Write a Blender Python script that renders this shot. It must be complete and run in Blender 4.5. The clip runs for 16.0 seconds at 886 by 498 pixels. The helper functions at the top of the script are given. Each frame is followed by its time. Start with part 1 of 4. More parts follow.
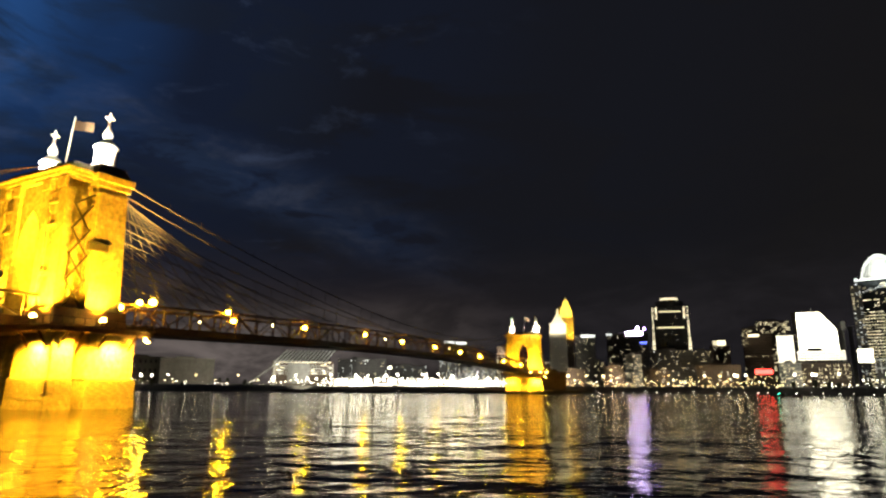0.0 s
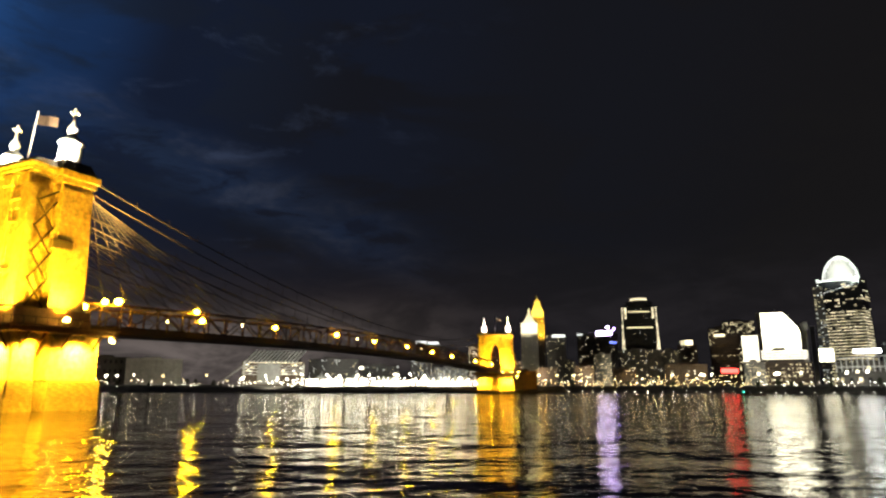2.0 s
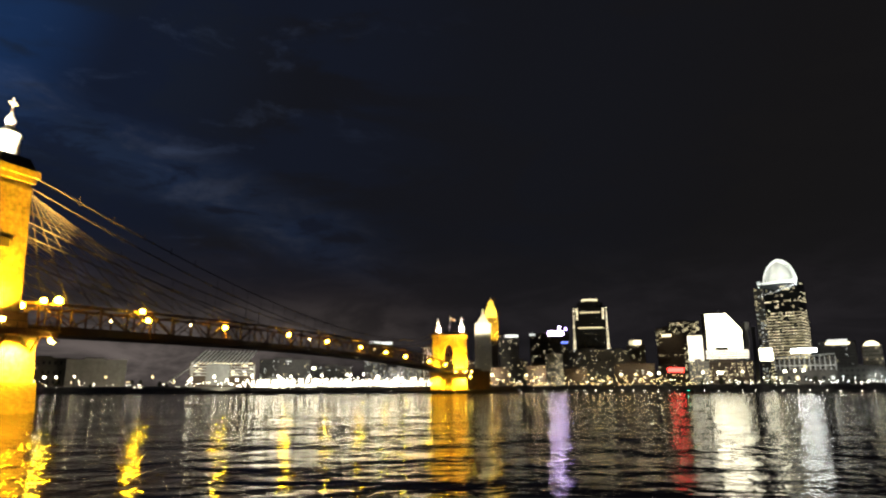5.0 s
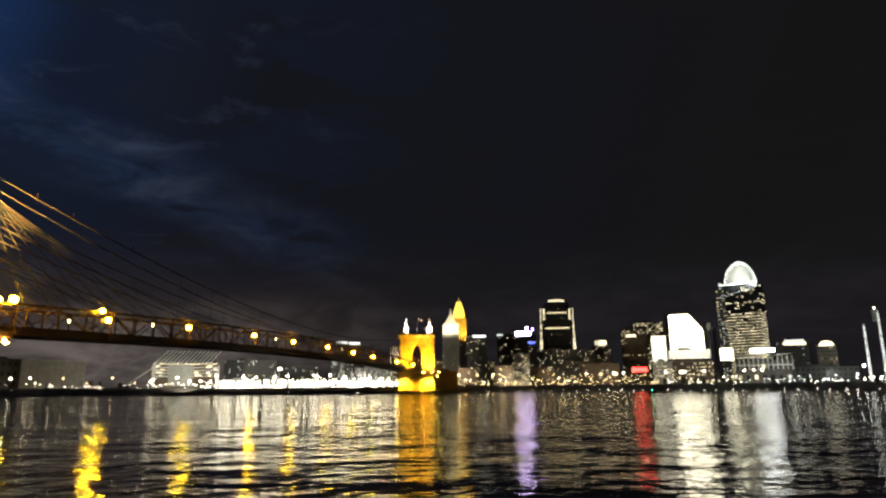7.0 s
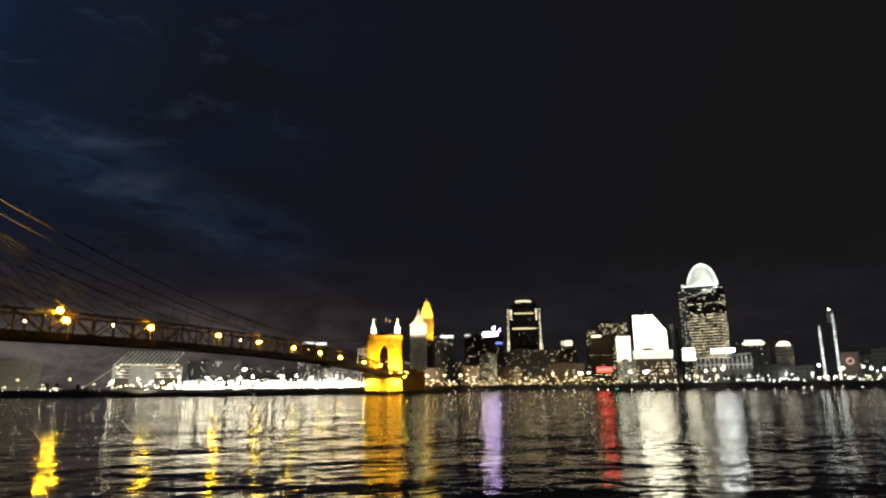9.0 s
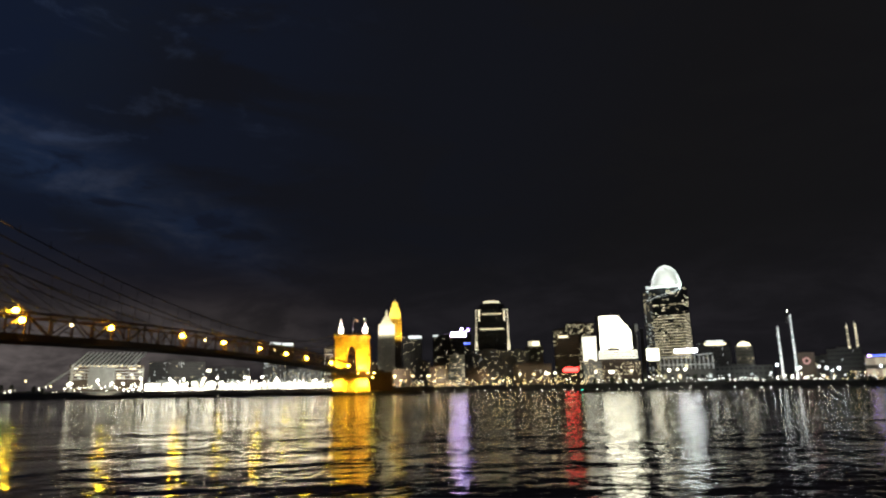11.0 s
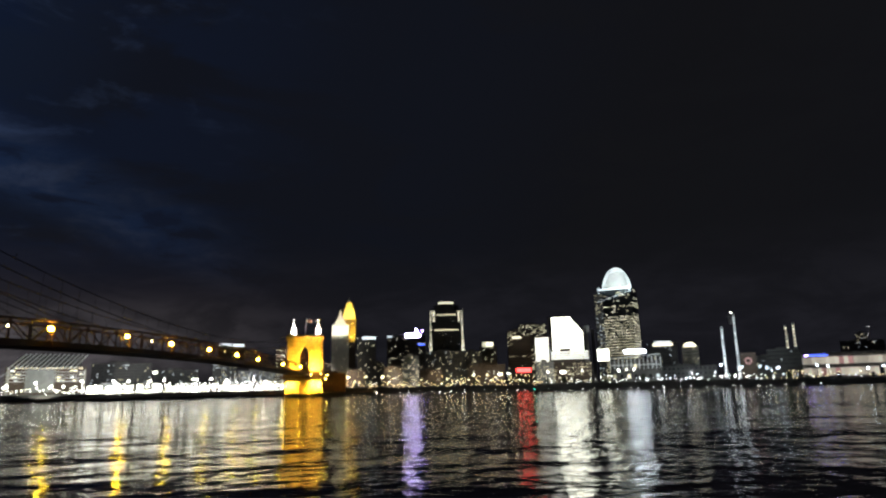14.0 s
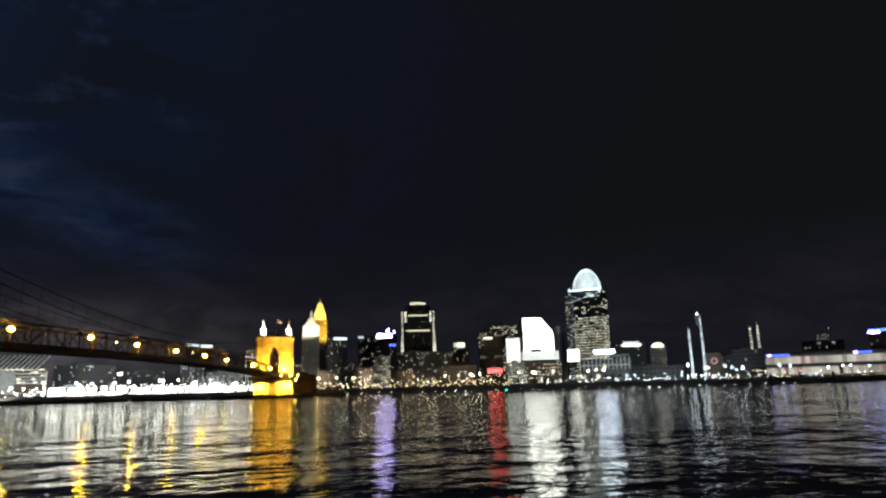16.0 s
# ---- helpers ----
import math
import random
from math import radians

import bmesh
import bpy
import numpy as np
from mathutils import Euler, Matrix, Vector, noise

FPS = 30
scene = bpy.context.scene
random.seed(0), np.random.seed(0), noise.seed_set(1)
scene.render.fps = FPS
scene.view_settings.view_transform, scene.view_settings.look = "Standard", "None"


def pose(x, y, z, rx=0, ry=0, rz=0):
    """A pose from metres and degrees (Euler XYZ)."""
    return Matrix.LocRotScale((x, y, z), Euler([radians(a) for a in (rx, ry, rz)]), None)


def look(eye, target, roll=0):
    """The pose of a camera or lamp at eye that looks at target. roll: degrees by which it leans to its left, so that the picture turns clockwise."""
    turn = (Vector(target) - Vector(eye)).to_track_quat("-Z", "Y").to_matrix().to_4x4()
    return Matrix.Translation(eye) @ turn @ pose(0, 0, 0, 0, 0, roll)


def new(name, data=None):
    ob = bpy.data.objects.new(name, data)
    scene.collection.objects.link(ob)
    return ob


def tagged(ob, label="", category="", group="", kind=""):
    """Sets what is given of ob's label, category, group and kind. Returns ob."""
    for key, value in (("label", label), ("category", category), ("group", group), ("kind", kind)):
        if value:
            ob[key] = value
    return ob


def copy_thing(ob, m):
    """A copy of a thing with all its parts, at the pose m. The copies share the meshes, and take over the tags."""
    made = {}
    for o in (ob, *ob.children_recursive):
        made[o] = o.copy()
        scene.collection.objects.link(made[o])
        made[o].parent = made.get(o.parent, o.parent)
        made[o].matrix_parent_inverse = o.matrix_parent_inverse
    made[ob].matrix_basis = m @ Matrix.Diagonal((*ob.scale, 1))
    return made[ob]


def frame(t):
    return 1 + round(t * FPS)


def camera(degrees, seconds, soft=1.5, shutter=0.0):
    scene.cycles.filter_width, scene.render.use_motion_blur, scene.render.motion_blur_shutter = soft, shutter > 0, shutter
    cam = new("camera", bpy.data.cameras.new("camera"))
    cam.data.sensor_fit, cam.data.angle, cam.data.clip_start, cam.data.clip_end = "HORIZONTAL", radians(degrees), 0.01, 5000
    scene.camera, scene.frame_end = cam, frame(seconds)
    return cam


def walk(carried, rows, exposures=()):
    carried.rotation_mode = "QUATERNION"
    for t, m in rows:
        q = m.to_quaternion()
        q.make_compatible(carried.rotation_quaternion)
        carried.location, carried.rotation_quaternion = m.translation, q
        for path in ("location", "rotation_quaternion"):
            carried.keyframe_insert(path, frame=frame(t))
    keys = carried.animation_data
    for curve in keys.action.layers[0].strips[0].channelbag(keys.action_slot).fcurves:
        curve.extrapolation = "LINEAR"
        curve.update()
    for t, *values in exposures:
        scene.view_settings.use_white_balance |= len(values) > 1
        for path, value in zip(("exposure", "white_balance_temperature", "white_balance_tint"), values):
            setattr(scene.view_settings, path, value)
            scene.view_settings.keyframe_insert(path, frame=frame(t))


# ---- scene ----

# ---------------- camera: stands on the south bank and pans to the right ----------------
cam = camera(70.0, 16.0, soft=2.5)


def aim(yaw, roll):
    a, b = radians(yaw), radians(12.356)
    way = Vector((math.sin(a) * math.cos(b), math.cos(a) * math.cos(b), math.sin(b)))
    eye = Vector((0.0, 0.0, 5.0))
    return look(eye, eye + way, roll)


walk(cam, [
    (0.0, aim(0.000, 0.266)),
    (1.0, aim(1.236, 0.156)),
    (2.0, aim(2.539, 0.047)),
    (3.0, aim(3.896, -0.063)),
    (4.0, aim(5.295, -0.172)),
    (5.0, aim(6.727, -0.282)),
    (6.0, aim(8.182, -0.391)),
    (7.0, aim(9.649, -0.501)),
    (8.0, aim(11.120, -0.611)),
    (9.0, aim(12.587, -0.720)),
    (10.0, aim(14.043, -0.830)),
    (11.0, aim(15.480, -0.939)),
    (12.0, aim(16.894, -1.049)),
    (13.0, aim(18.278, -1.159)),
    (14.0, aim(19.628, -1.268)),
    (15.0, aim(20.940, -1.378)),
    (16.0, aim(22.209, -1.487)),
], [(0.0, 0.03, 6650, 10), (4.0, -0.02, 6700, 10), (7.5, -0.10, 6650, 10), (12.5, -0.24, 6050, 10), (16.0, -0.34, 5500, 10)])

# ---------------- night sky ----------------


def nodes_of(tree):
    return tree.nodes, tree.links


def make_world():
    w = bpy.data.worlds.new("night_sky")
    scene.world = w
    w.use_nodes = True
    n, l = nodes_of(w.node_tree)
    n.clear()
    out, bg = n.new("ShaderNodeOutputWorld"), n.new("ShaderNodeBackground")
    co = n.new("ShaderNodeTexCoord")

    def dot(v):
        d = n.new("ShaderNodeVectorMath")
        d.operation = "DOT_PRODUCT"
        d.inputs[1].default_value = v
        l.new(co.outputs["Generated"], d.inputs[0])
        return d.outputs["Value"]

    def ramp(value, *stops):
        r = n.new("ShaderNodeValToRGB")
        r.color_ramp.interpolation = "EASE"
        e = r.color_ramp.elements
        e[0].position, e[0].color = stops[0][0], (*stops[0][1], 1)
        e[1].position, e[1].color = stops[-1][0], (*stops[-1][1], 1)
        for p, c in stops[1:-1]:
            e.new(p).color = (*c, 1)
        l.new(value, r.inputs[0])
        return r.outputs[0]

    def mix(kind, fac, a, b):
        m = n.new("ShaderNodeMix")
        m.data_type, m.blend_type = "RGBA", kind
        for sock, v in ((m.inputs[0], fac), (m.inputs[6], a), (m.inputs[7], b)):
            if hasattr(v, "links"):
                l.new(v, sock)
            else:
                sock.default_value = v
        return m.outputs[2]

    west = dot((-0.635, 0.592, 0.5))
    clear = ramp(west, (0.20, (0.0078, 0.0074, 0.0082)), (0.60, (0.0072, 0.0080, 0.0118)), (0.84, (0.0070, 0.0096, 0.0190)), (0.93, (0.0070, 0.0112, 0.0260)), (0.97, (0.0088, 0.0265, 0.0820)), (1.0, (0.017, 0.070, 0.225)))
    # cloud bands, long and low, tilting down to the east
    mp = n.new("ShaderNodeMapping")
    mp.inputs["Rotation"].default_value = (0.0, radians(-20), 0.0)
    mp.inputs["Scale"].default_value = (1.7, 1.7, 5.0)
    l.new(co.outputs["Generated"], mp.inputs["Vector"])
    no = n.new("ShaderNodeTexNoise")
    no.inputs["Scale"].default_value, no.inputs["Detail"].default_value = 1.9, 7.0
    no.inputs["Roughness"].default_value, no.inputs["Distortion"].default_value = 0.58, 0.5
    l.new(mp.outputs[0], no.inputs["Vector"])
    cloud = ramp(no.outputs["Fac"], (0.44, (0, 0, 0)), (0.56, (1, 1, 1)))
    dark = ramp(west, (0.2, (0.0082, 0.0078, 0.0085)), (0.80, (0.0072, 0.0080, 0.0120)), (0.93, (0.0080, 0.0120, 0.0240)), (1.0, (0.011, 0.026, 0.064)))
    sky = mix("MIX", cloud, clear, dark)
    # pale torn cloud edges low in the west
    no2 = n.new("ShaderNodeTexNoise")
    no2.inputs["Scale"].default_value, no2.inputs["Detail"].default_value = 4.6, 9.0
    no2.inputs["Roughness"].default_value, no2.inputs["Distortion"].default_value = 0.62, 0.4
    l.new(mp.outputs[0], no2.inputs["Vector"])
    wisp = ramp(no2.outputs["Fac"], (0.56, (0, 0, 0)), (0.74, (0.013, 0.019, 0.036)))
    lowwest = ramp(west, (0.62, (0, 0, 0)), (1.0, (1, 1, 1)))
    sky = mix("ADD", lowwest, sky, wisp)
    # a long gap in the clouds, falling towards the east
    d1 = Vector((math.sin(radians(-24)) * math.cos(radians(19.0)), math.cos(radians(-24)) * math.cos(radians(19.0)), math.sin(radians(19.0))))
    d2 = Vector((math.sin(radians(6.0)) * math.cos(radians(8.6)), math.cos(radians(6.0)) * math.cos(radians(8.6)), math.sin(radians(8.6))))
    gap = ramp(dot(tuple(d2.cross(d1).normalized())), (0.0, (0.5, 0.5, 0.5)), (0.03, (0.35, 0.35, 0.35)), (0.08, (0, 0, 0)))
    gap2 = ramp(dot(tuple(d1.cross(d2).normalized())), (0.0, (0.5, 0.5, 0.5)), (0.06, (0, 0, 0)))
    band = mix("MULTIPLY", 1.0, gap, gap2)
    fade = ramp(west, (0.58, (0, 0, 0)), (0.86, (1, 1, 1)))
    band = mix("MULTIPLY", 1.0, band, fade)
    torn = ramp(no2.outputs["Fac"], (0.38, (0.002, 0.006, 0.022)), (0.48, (0.016, 0.038, 0.098)), (0.60, (0.052, 0.072, 0.132)))
    band = mix("MULTIPLY", 1.0, band, torn)
    # city glow close to the horizon
    up = dot((0, 0, 1))
    glow = ramp(up, (0.0, (0.012, 0.010, 0.010)), (0.16, (0, 0, 0)))
    sky = mix("ADD", 1.0, sky, glow)
    low = ramp(up, (0.07, (1, 1, 1)), (0.24, (0, 0, 0)))
    murk = ramp(west, (0.45, (0.0135, 0.0125, 0.0145)), (0.75, (0.018, 0.0145, 0.0150)), (0.95, (0.034, 0.027, 0.026)))
    shreds = ramp(no2.outputs["Fac"], (0.38, (0.60, 0.60, 0.60)), (0.66, (2.0, 1.95, 1.95)))
    soft_shreds = ramp(no2.outputs["Fac"], (0.38, (0.82, 0.82, 0.82)), (0.66, (1.30, 1.28, 1.28)))
    murk = mix("MULTIPLY", 1.0, murk, soft_shreds)
    sky = mix("MIX", low, sky, murk)
    sky = mix("ADD", 1.0, sky, band)
    # lit cloud bank just over the bridge deck in the west
    bank = ramp(up, (0.03, (0.062, 0.054, 0.050)), (0.15, (0, 0, 0)))
    bank = mix("MULTIPLY", 1.0, bank, ramp(west, (0.50, (0, 0, 0)), (0.80, (1, 1, 1))))
    bank = mix("MULTIPLY", 1.0, bank, shreds)
    sky = mix("ADD", 1.0, sky, bank)
    l.new(sky, bg.inputs["Color"])
    l.new(bg.outputs[0], out.inputs[0])
    return w


make_world()

# ---------------- materials ----------------


def material(name, base, rough=0.7, metal=0.0, grain=1.0, vary=0.35, bump=0.15, second=None):
    """A surface with a fine grain and broad stains of its own."""
    m = bpy.data.materials.new(name)
    m.use_nodes = True
    n, l = nodes_of(m.node_tree)
    p = n["Principled BSDF"]
    p.inputs["Roughness"].default_value, p.inputs["Metallic"].default_value = rough, metal
    co = n.new("ShaderNodeTexCoord")
    a, b = n.new("ShaderNodeTexNoise"), n.new("ShaderNodeTexNoise")
    a.inputs["Scale"].default_value, a.inputs["Detail"].default_value = grain, 6
    b.inputs["Scale"].default_value, b.inputs["Detail"].default_value = grain * 0.11, 4
    l.new(co.outputs["Object"], a.inputs["Vector"])
    l.new(co.outputs["Object"], b.inputs["Vector"])
    mx = n.new("ShaderNodeMath")
    mx.operation = "MULTIPLY"
    l.new(a.outputs["Fac"], mx.inputs[0])
    l.new(b.outputs["Fac"], mx.inputs[1])
    r = n.new("ShaderNodeValToRGB")
    lo = [c * (1 - vary) for c in base]
    hi = list(second) if second else [min(1, c * (1 + vary * 0.6)) for c in base]
    r.color_ramp.elements[0].position, r.color_ramp.elements[0].color = 0.12, (*lo, 1)
    r.color_ramp.elements[1].position, r.color_ramp.elements[1].color = 0.42, (*hi, 1)
    l.new(mx.outputs[0], r.inputs[0])
    l.new(r.outputs[0], p.inputs["Base Color"])
    if bump:
        bp = n.new("ShaderNodeBump")
        bp.inputs["Strength"].default_value, bp.inputs["Distance"].default_value = bump, 0.2
        l.new(a.outputs["Fac"], bp.inputs["Height"])
        l.new(bp.outputs[0], p.inputs["Normal"])
    return m


def glowing(name, colour, strength, vary=0.0):
    """Something that gives off light; vary: how much one piece differs from the next."""
    m = bpy.data.materials.new(name)
    m.use_nodes = True
    n, l = nodes_of(m.node_tree)
    p = n["Principled BSDF"]
    p.inputs["Base Color"].default_value = (*[c * 0.5 for c in colour], 1)
    p.inputs["Emission Color"].default_value = (*colour, 1)
    p.inputs["Emission Strength"].default_value = strength
    if vary:
        info, mr = n.new("ShaderNodeObjectInfo"), n.new("ShaderNodeMapRange")
        mr.inputs["To Min"].default_value, mr.inputs["To Max"].default_value = strength * (1 - vary), strength * (1 + vary)
        l.new(info.outputs["Random"], mr.inputs["Value"])
        l.new(mr.outputs[0], p.inputs["Emission Strength"])
    return m


def water_material():
    m = bpy.data.materials.new("river_water")
    m.use_nodes = True
    n, l = nodes_of(m.node_tree)
    p = n["Principled BSDF"]
    p.inputs["Base Color"].default_value = (0.010, 0.010, 0.008, 1)
    p.inputs["Roughness"].default_value, p.inputs["IOR"].default_value = 0.07, 1.33
    co = n.new("ShaderNodeTexCoord")
    last = None
    for scale, size, dist, turn in ((0.04, (0.6, 1.0, 1.0), 0.85, 2), (0.13, (0.8, 1.0, 1.0), 0.42, 5), (0.42, (0.7, 1.0, 1.0), 0.17, -4), (1.5, (0.6, 1.0, 1.0), 0.034, 3)):
        mp, no, bp = n.new("ShaderNodeMapping"), n.new("ShaderNodeTexNoise"), n.new("ShaderNodeBump")
        mp.inputs["Scale"].default_value = size
        mp.inputs["Rotation"].default_value = (0, 0, radians(turn))
        no.inputs["Scale"].default_value, no.inputs["Detail"].default_value = scale, 3.0
        bp.inputs["Strength"].default_value, bp.inputs["Distance"].default_value = 1.0, dist
        l.new(co.outputs["Object"], mp.inputs["Vector"])
        l.new(mp.outputs[0], no.inputs["Vector"])
        l.new(no.outputs["Fac"], bp.inputs["Height"])
        if last:
            l.new(last, bp.inputs["Normal"])
        last = bp.outputs[0]
    l.new(last, p.inputs["Normal"])
    return m


WATER = water_material()
STONE = material("sandstone", (0.34, 0.28, 0.185), 0.85, grain=0.9, vary=0.6, bump=0.8)
STONE_DARK = material("weathered_limestone_and_slit_shade", (0.15, 0.125, 0.085), 0.9, grain=1.2, vary=0.45, bump=0.6)
ROOF = material("dark_roof_lead", (0.05, 0.045, 0.04), 0.6, grain=0.8)
TURRET = material("pale_turret_paint", (0.75, 0.72, 0.62), 0.6, grain=2.0, vary=0.15)
STEEL = material("brown_painted_steel", (0.060, 0.026, 0.013), 0.7, 0.1, grain=1.5, vary=0.4)
# brighter copy of the brown steel; the lamplight on skirt and walkway is in its colour
SKIRT = material("lit_brown_steel_plate", (0.22, 0.12, 0.065), 0.7, 0.1, grain=1.2, vary=0.4)
CABLE = material("painted_cable_steel", (0.032, 0.027, 0.020), 0.55, 0.2, grain=2.0, vary=0.2)
BANK = material("river_bank_grass_and_stone", (0.030, 0.032, 0.020), 0.95, grain=0.12, vary=0.6, second=(0.07, 0.06, 0.045))
DARK_WALL = material("dark_office_cladding", (0.055, 0.05, 0.045), 0.5, grain=0.2, vary=0.35)
BRICK_WALL = material("brown_brick_cladding", (0.075, 0.052, 0.036), 0.85, grain=0.3, vary=0.35)
PALE_WALL = material("pale_limestone_cladding", (0.42, 0.40, 0.35), 0.8, grain=0.2, vary=0.25)
CONCRETE = material("grey_concrete", (0.25, 0.25, 0.24), 0.85, grain=0.3, vary=0.3)
WHITE_STEEL = material("white_painted_steel", (0.75, 0.76, 0.76), 0.5, grain=0.4, vary=0.1)
BLACK_GLASS = material("black_curtain_wall_glass", (0.018, 0.019, 0.020), 0.25, 0.0, grain=0.2, vary=0.3, bump=0.05)
GLASS_DARK = material("unlit_window_glass", (0.02, 0.022, 0.025), 0.12, 0.0, grain=0.3, vary=0.2, bump=0.0)
LEAF = material("dark_tree_foliage", (0.035, 0.045, 0.02), 0.9, grain=0.8, vary=0.5)
BARK = material("tree_bark", (0.06, 0.045, 0.03), 0.9, grain=2.0)
HULL = material("black_barge_hull", (0.03, 0.03, 0.03), 0.6, grain=0.3)
FLAG = material("flag_cloth", (0.10, 0.06, 0.035), 0.9, grain=1.0)

WARM = glowing("warm_window_light", (1.0, 0.87, 0.52), 1.1, 0.9)
WARM_BRIGHT = glowing("bright_warm_window_light", (1.0, 0.88, 0.58), 1.9, 0.7)
COOL = glowing("cool_window_light", (0.92, 0.97, 0.94), 1.2, 0.8)
BLAZE = glowing("blazing_white_panel_light", (1.0, 0.95, 0.70), 7.5, 0.1)
CROWN = glowing("crown_light", (0.96, 1.0, 0.92), 1.9, 0.2)
ARENA = glowing("arena_roof_flood_light", (0.92, 0.98, 1.0), 26.0, 0.1)
SODIUM = glowing("sodium_lamp_light", (1.0, 0.54, 0.012), 380.0)
WHITE_LAMP = glowing("white_lamp_light", (1.0, 0.91, 0.66), 20.0, 0.8)
WARM_LAMP = glowing("warm_lamp_light", (1.0, 0.76, 0.35), 14.0, 0.6)
LIT_ROW = glowing("lit_office_row", (1.0, 0.95, 0.76), 3.2, 0.25)
BLUE = glowing("blue_neon_light", (0.10, 0.16, 1.0), 5.0)
ICE = glowing("pale_blue_sign_light", (0.68, 0.52, 1.0), 40.0)
VIOLET = glowing("violet_sign_light", (0.42, 0.25, 1.0), 22.0)
RED = glowing("red_sign_light", (1.0, 0.05, 0.04), 9.0)
RING = glowing("board_ring_light", (1.0, 0.48, 0.46), 0.5)

# ---------------- mesh helpers ----------------


def box(bm, x0, x1, y0, y1, z0, z1, taper=0.0):
    t = taper
    v = [bm.verts.new(c) for c in ((x0, y0, z0), (x1, y0, z0), (x1, y1, z0), (x0, y1, z0),
                                   (x0 + t, y0 + t, z1), (x1 - t, y0 + t, z1), (x1 - t, y1 - t, z1), (x0 + t, y1 - t, z1))]
    for f in ((3, 2, 1, 0), (4, 5, 6, 7), (0, 1, 5, 4), (1, 2, 6, 5), (2, 3, 7, 6), (3, 0, 4, 7)):
        bm.faces.new([v[i] for i in f])


def prism(bm, outline, y0, y1):
    """An elevation drawn in x and z, given a depth from y0 to y1."""
    a = [bm.verts.new((x, y0, z)) for x, z in outline]
    b = [bm.verts.new((x, y1, z)) for x, z in outline]
    bm.faces.new(a)
    bm.faces.new(b[::-1])
    for i in range(len(a)):
        j = (i + 1) % len(a)
        bm.faces.new((a[j], a[i], b[i], b[j]))


def lathe(bm, profile, seg=16, cx=0.0, cy=0.0):
    rings = []
    for r, z in profile:
        rings.append([bm.verts.new((cx + r * math.cos(2 * math.pi * i / seg), cy + r * math.sin(2 * math.pi * i / seg), z)) for i in range(seg)])
    for p, q in zip(rings, rings[1:]):
        for i in range(seg):
            bm.faces.new((p[i], p[(i + 1) % seg], q[(i + 1) % seg], q[i]))
    bm.faces.new(rings[0][::-1])
    bm.faces.new(rings[-1])


def mesh_of(name, bm, mat, smooth=False):
    bmesh.ops.recalc_face_normals(bm, faces=bm.faces)
    me = bpy.data.meshes.new(name)
    bm.to_mesh(me)
    bm.free()
    me.materials.append(mat)
    if smooth:
        for f in me.polygons:
            f.use_smooth = True
    return me


def part(name, bm, mat, parent, label="", smooth=False):
    ob = new(name, mesh_of(name, bm, mat, smooth))
    ob.parent = parent
    return tagged(ob, label)


def thing(name, m, label, category, group="", kind=""):
    ob = new(name)
    ob.empty_display_size = 0.2
    ob.matrix_world = m
    return tagged(ob, label, category, group, kind)


UNIT = {}


def unit_mesh(shape, mat):
    """One shared mesh for each shape and material."""
    if (shape, mat.name) not in UNIT:
        bm = bmesh.new()
        if shape == "box":
            box(bm, -0.5, 0.5, -0.5, 0.5, -0.5, 0.5)
        elif shape == "rod":
            lathe(bm, [(0.5, -0.5), (0.5, 0.5)], 6)
        elif shape == "ball":
            bmesh.ops.create_icosphere(bm, subdivisions=2, radius=1.0)
        UNIT[(shape, mat.name)] = mesh_of(shape, bm, mat)
    return UNIT[(shape, mat.name)]


def piece(name, shape, mat, parent, centre, size):
    """A small part that shares its mesh with others alike."""
    ob = new(name, unit_mesh(shape, mat))
    ob.parent = parent
    ob.matrix_basis = Matrix.LocRotScale(Vector(centre), None, Vector(size))
    return ob


def beam(name, p, q, thick, mat, parent, shape="box", deep=None):
    p, q = Vector(p), Vector(q)
    ob = new(name, unit_mesh(shape, mat))
    ob.parent = parent
    turn = (q - p).to_track_quat("Z", "Y")
    ob.matrix_basis = Matrix.LocRotScale((p + q) / 2, turn, Vector((thick, deep or thick, (q - p).length)))
    return ob


def spot(name, place, target, watts, colour, angle=90, size=0.4, blend=0.6):
    d = bpy.data.lights.new(name, "SPOT")
    d.energy, d.color, d.spot_size, d.spot_blend, d.shadow_soft_size = watts, colour, radians(angle), blend, size
    ob = new(name, d)
    ob.matrix_world = look(place, target)
    return tagged(ob, "", "", "", "structure")


FAR_SCALE = 1.37


def bearing(b):
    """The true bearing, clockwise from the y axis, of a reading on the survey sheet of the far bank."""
    return 0.4977 + 0.79353 * b + -1.442e-03 * b * b + 1.959e-05 * b ** 3


def at(b, reach, z=0.0):
    """A place by its sheet reading and its reach on the sheet."""
    a = radians(bearing(b))
    return Vector((FAR_SCALE * reach * math.sin(a), FAR_SCALE * reach * math.cos(a), z))


def tall(reach, elevation, b=20.0):
    """The height that stands under this sheet elevation at that reach, for an eye 5 m up."""
    rise = min(0.80, 0.698 + 3.0e-5 * b * b - 0.006 * min(b, 0.0))
    return 5.0 + FAR_SCALE * reach * math.tan(radians(elevation)) * rise


# ---------------- river and land ----------------
SHORE = [(-100, 900), (-70, 760), (-50, 660), (-35, 560), (-20, 500), (-8, 475), (4, 458), (9, 462), (20, 462), (34, 445), (48, 405), (58, 400), (66, 520), (78, 900), (100, 1200)]


def shore(bearing):
    for (a, r), (b, s) in zip(SHORE, SHORE[1:]):
        if bearing <= b:
            k = (bearing - a) / (b - a)
            k = k * k * (3 - 2 * k) if abs(r - s) > 60 else k
            return r + (s - r) * k
    return SHORE[-1][1]


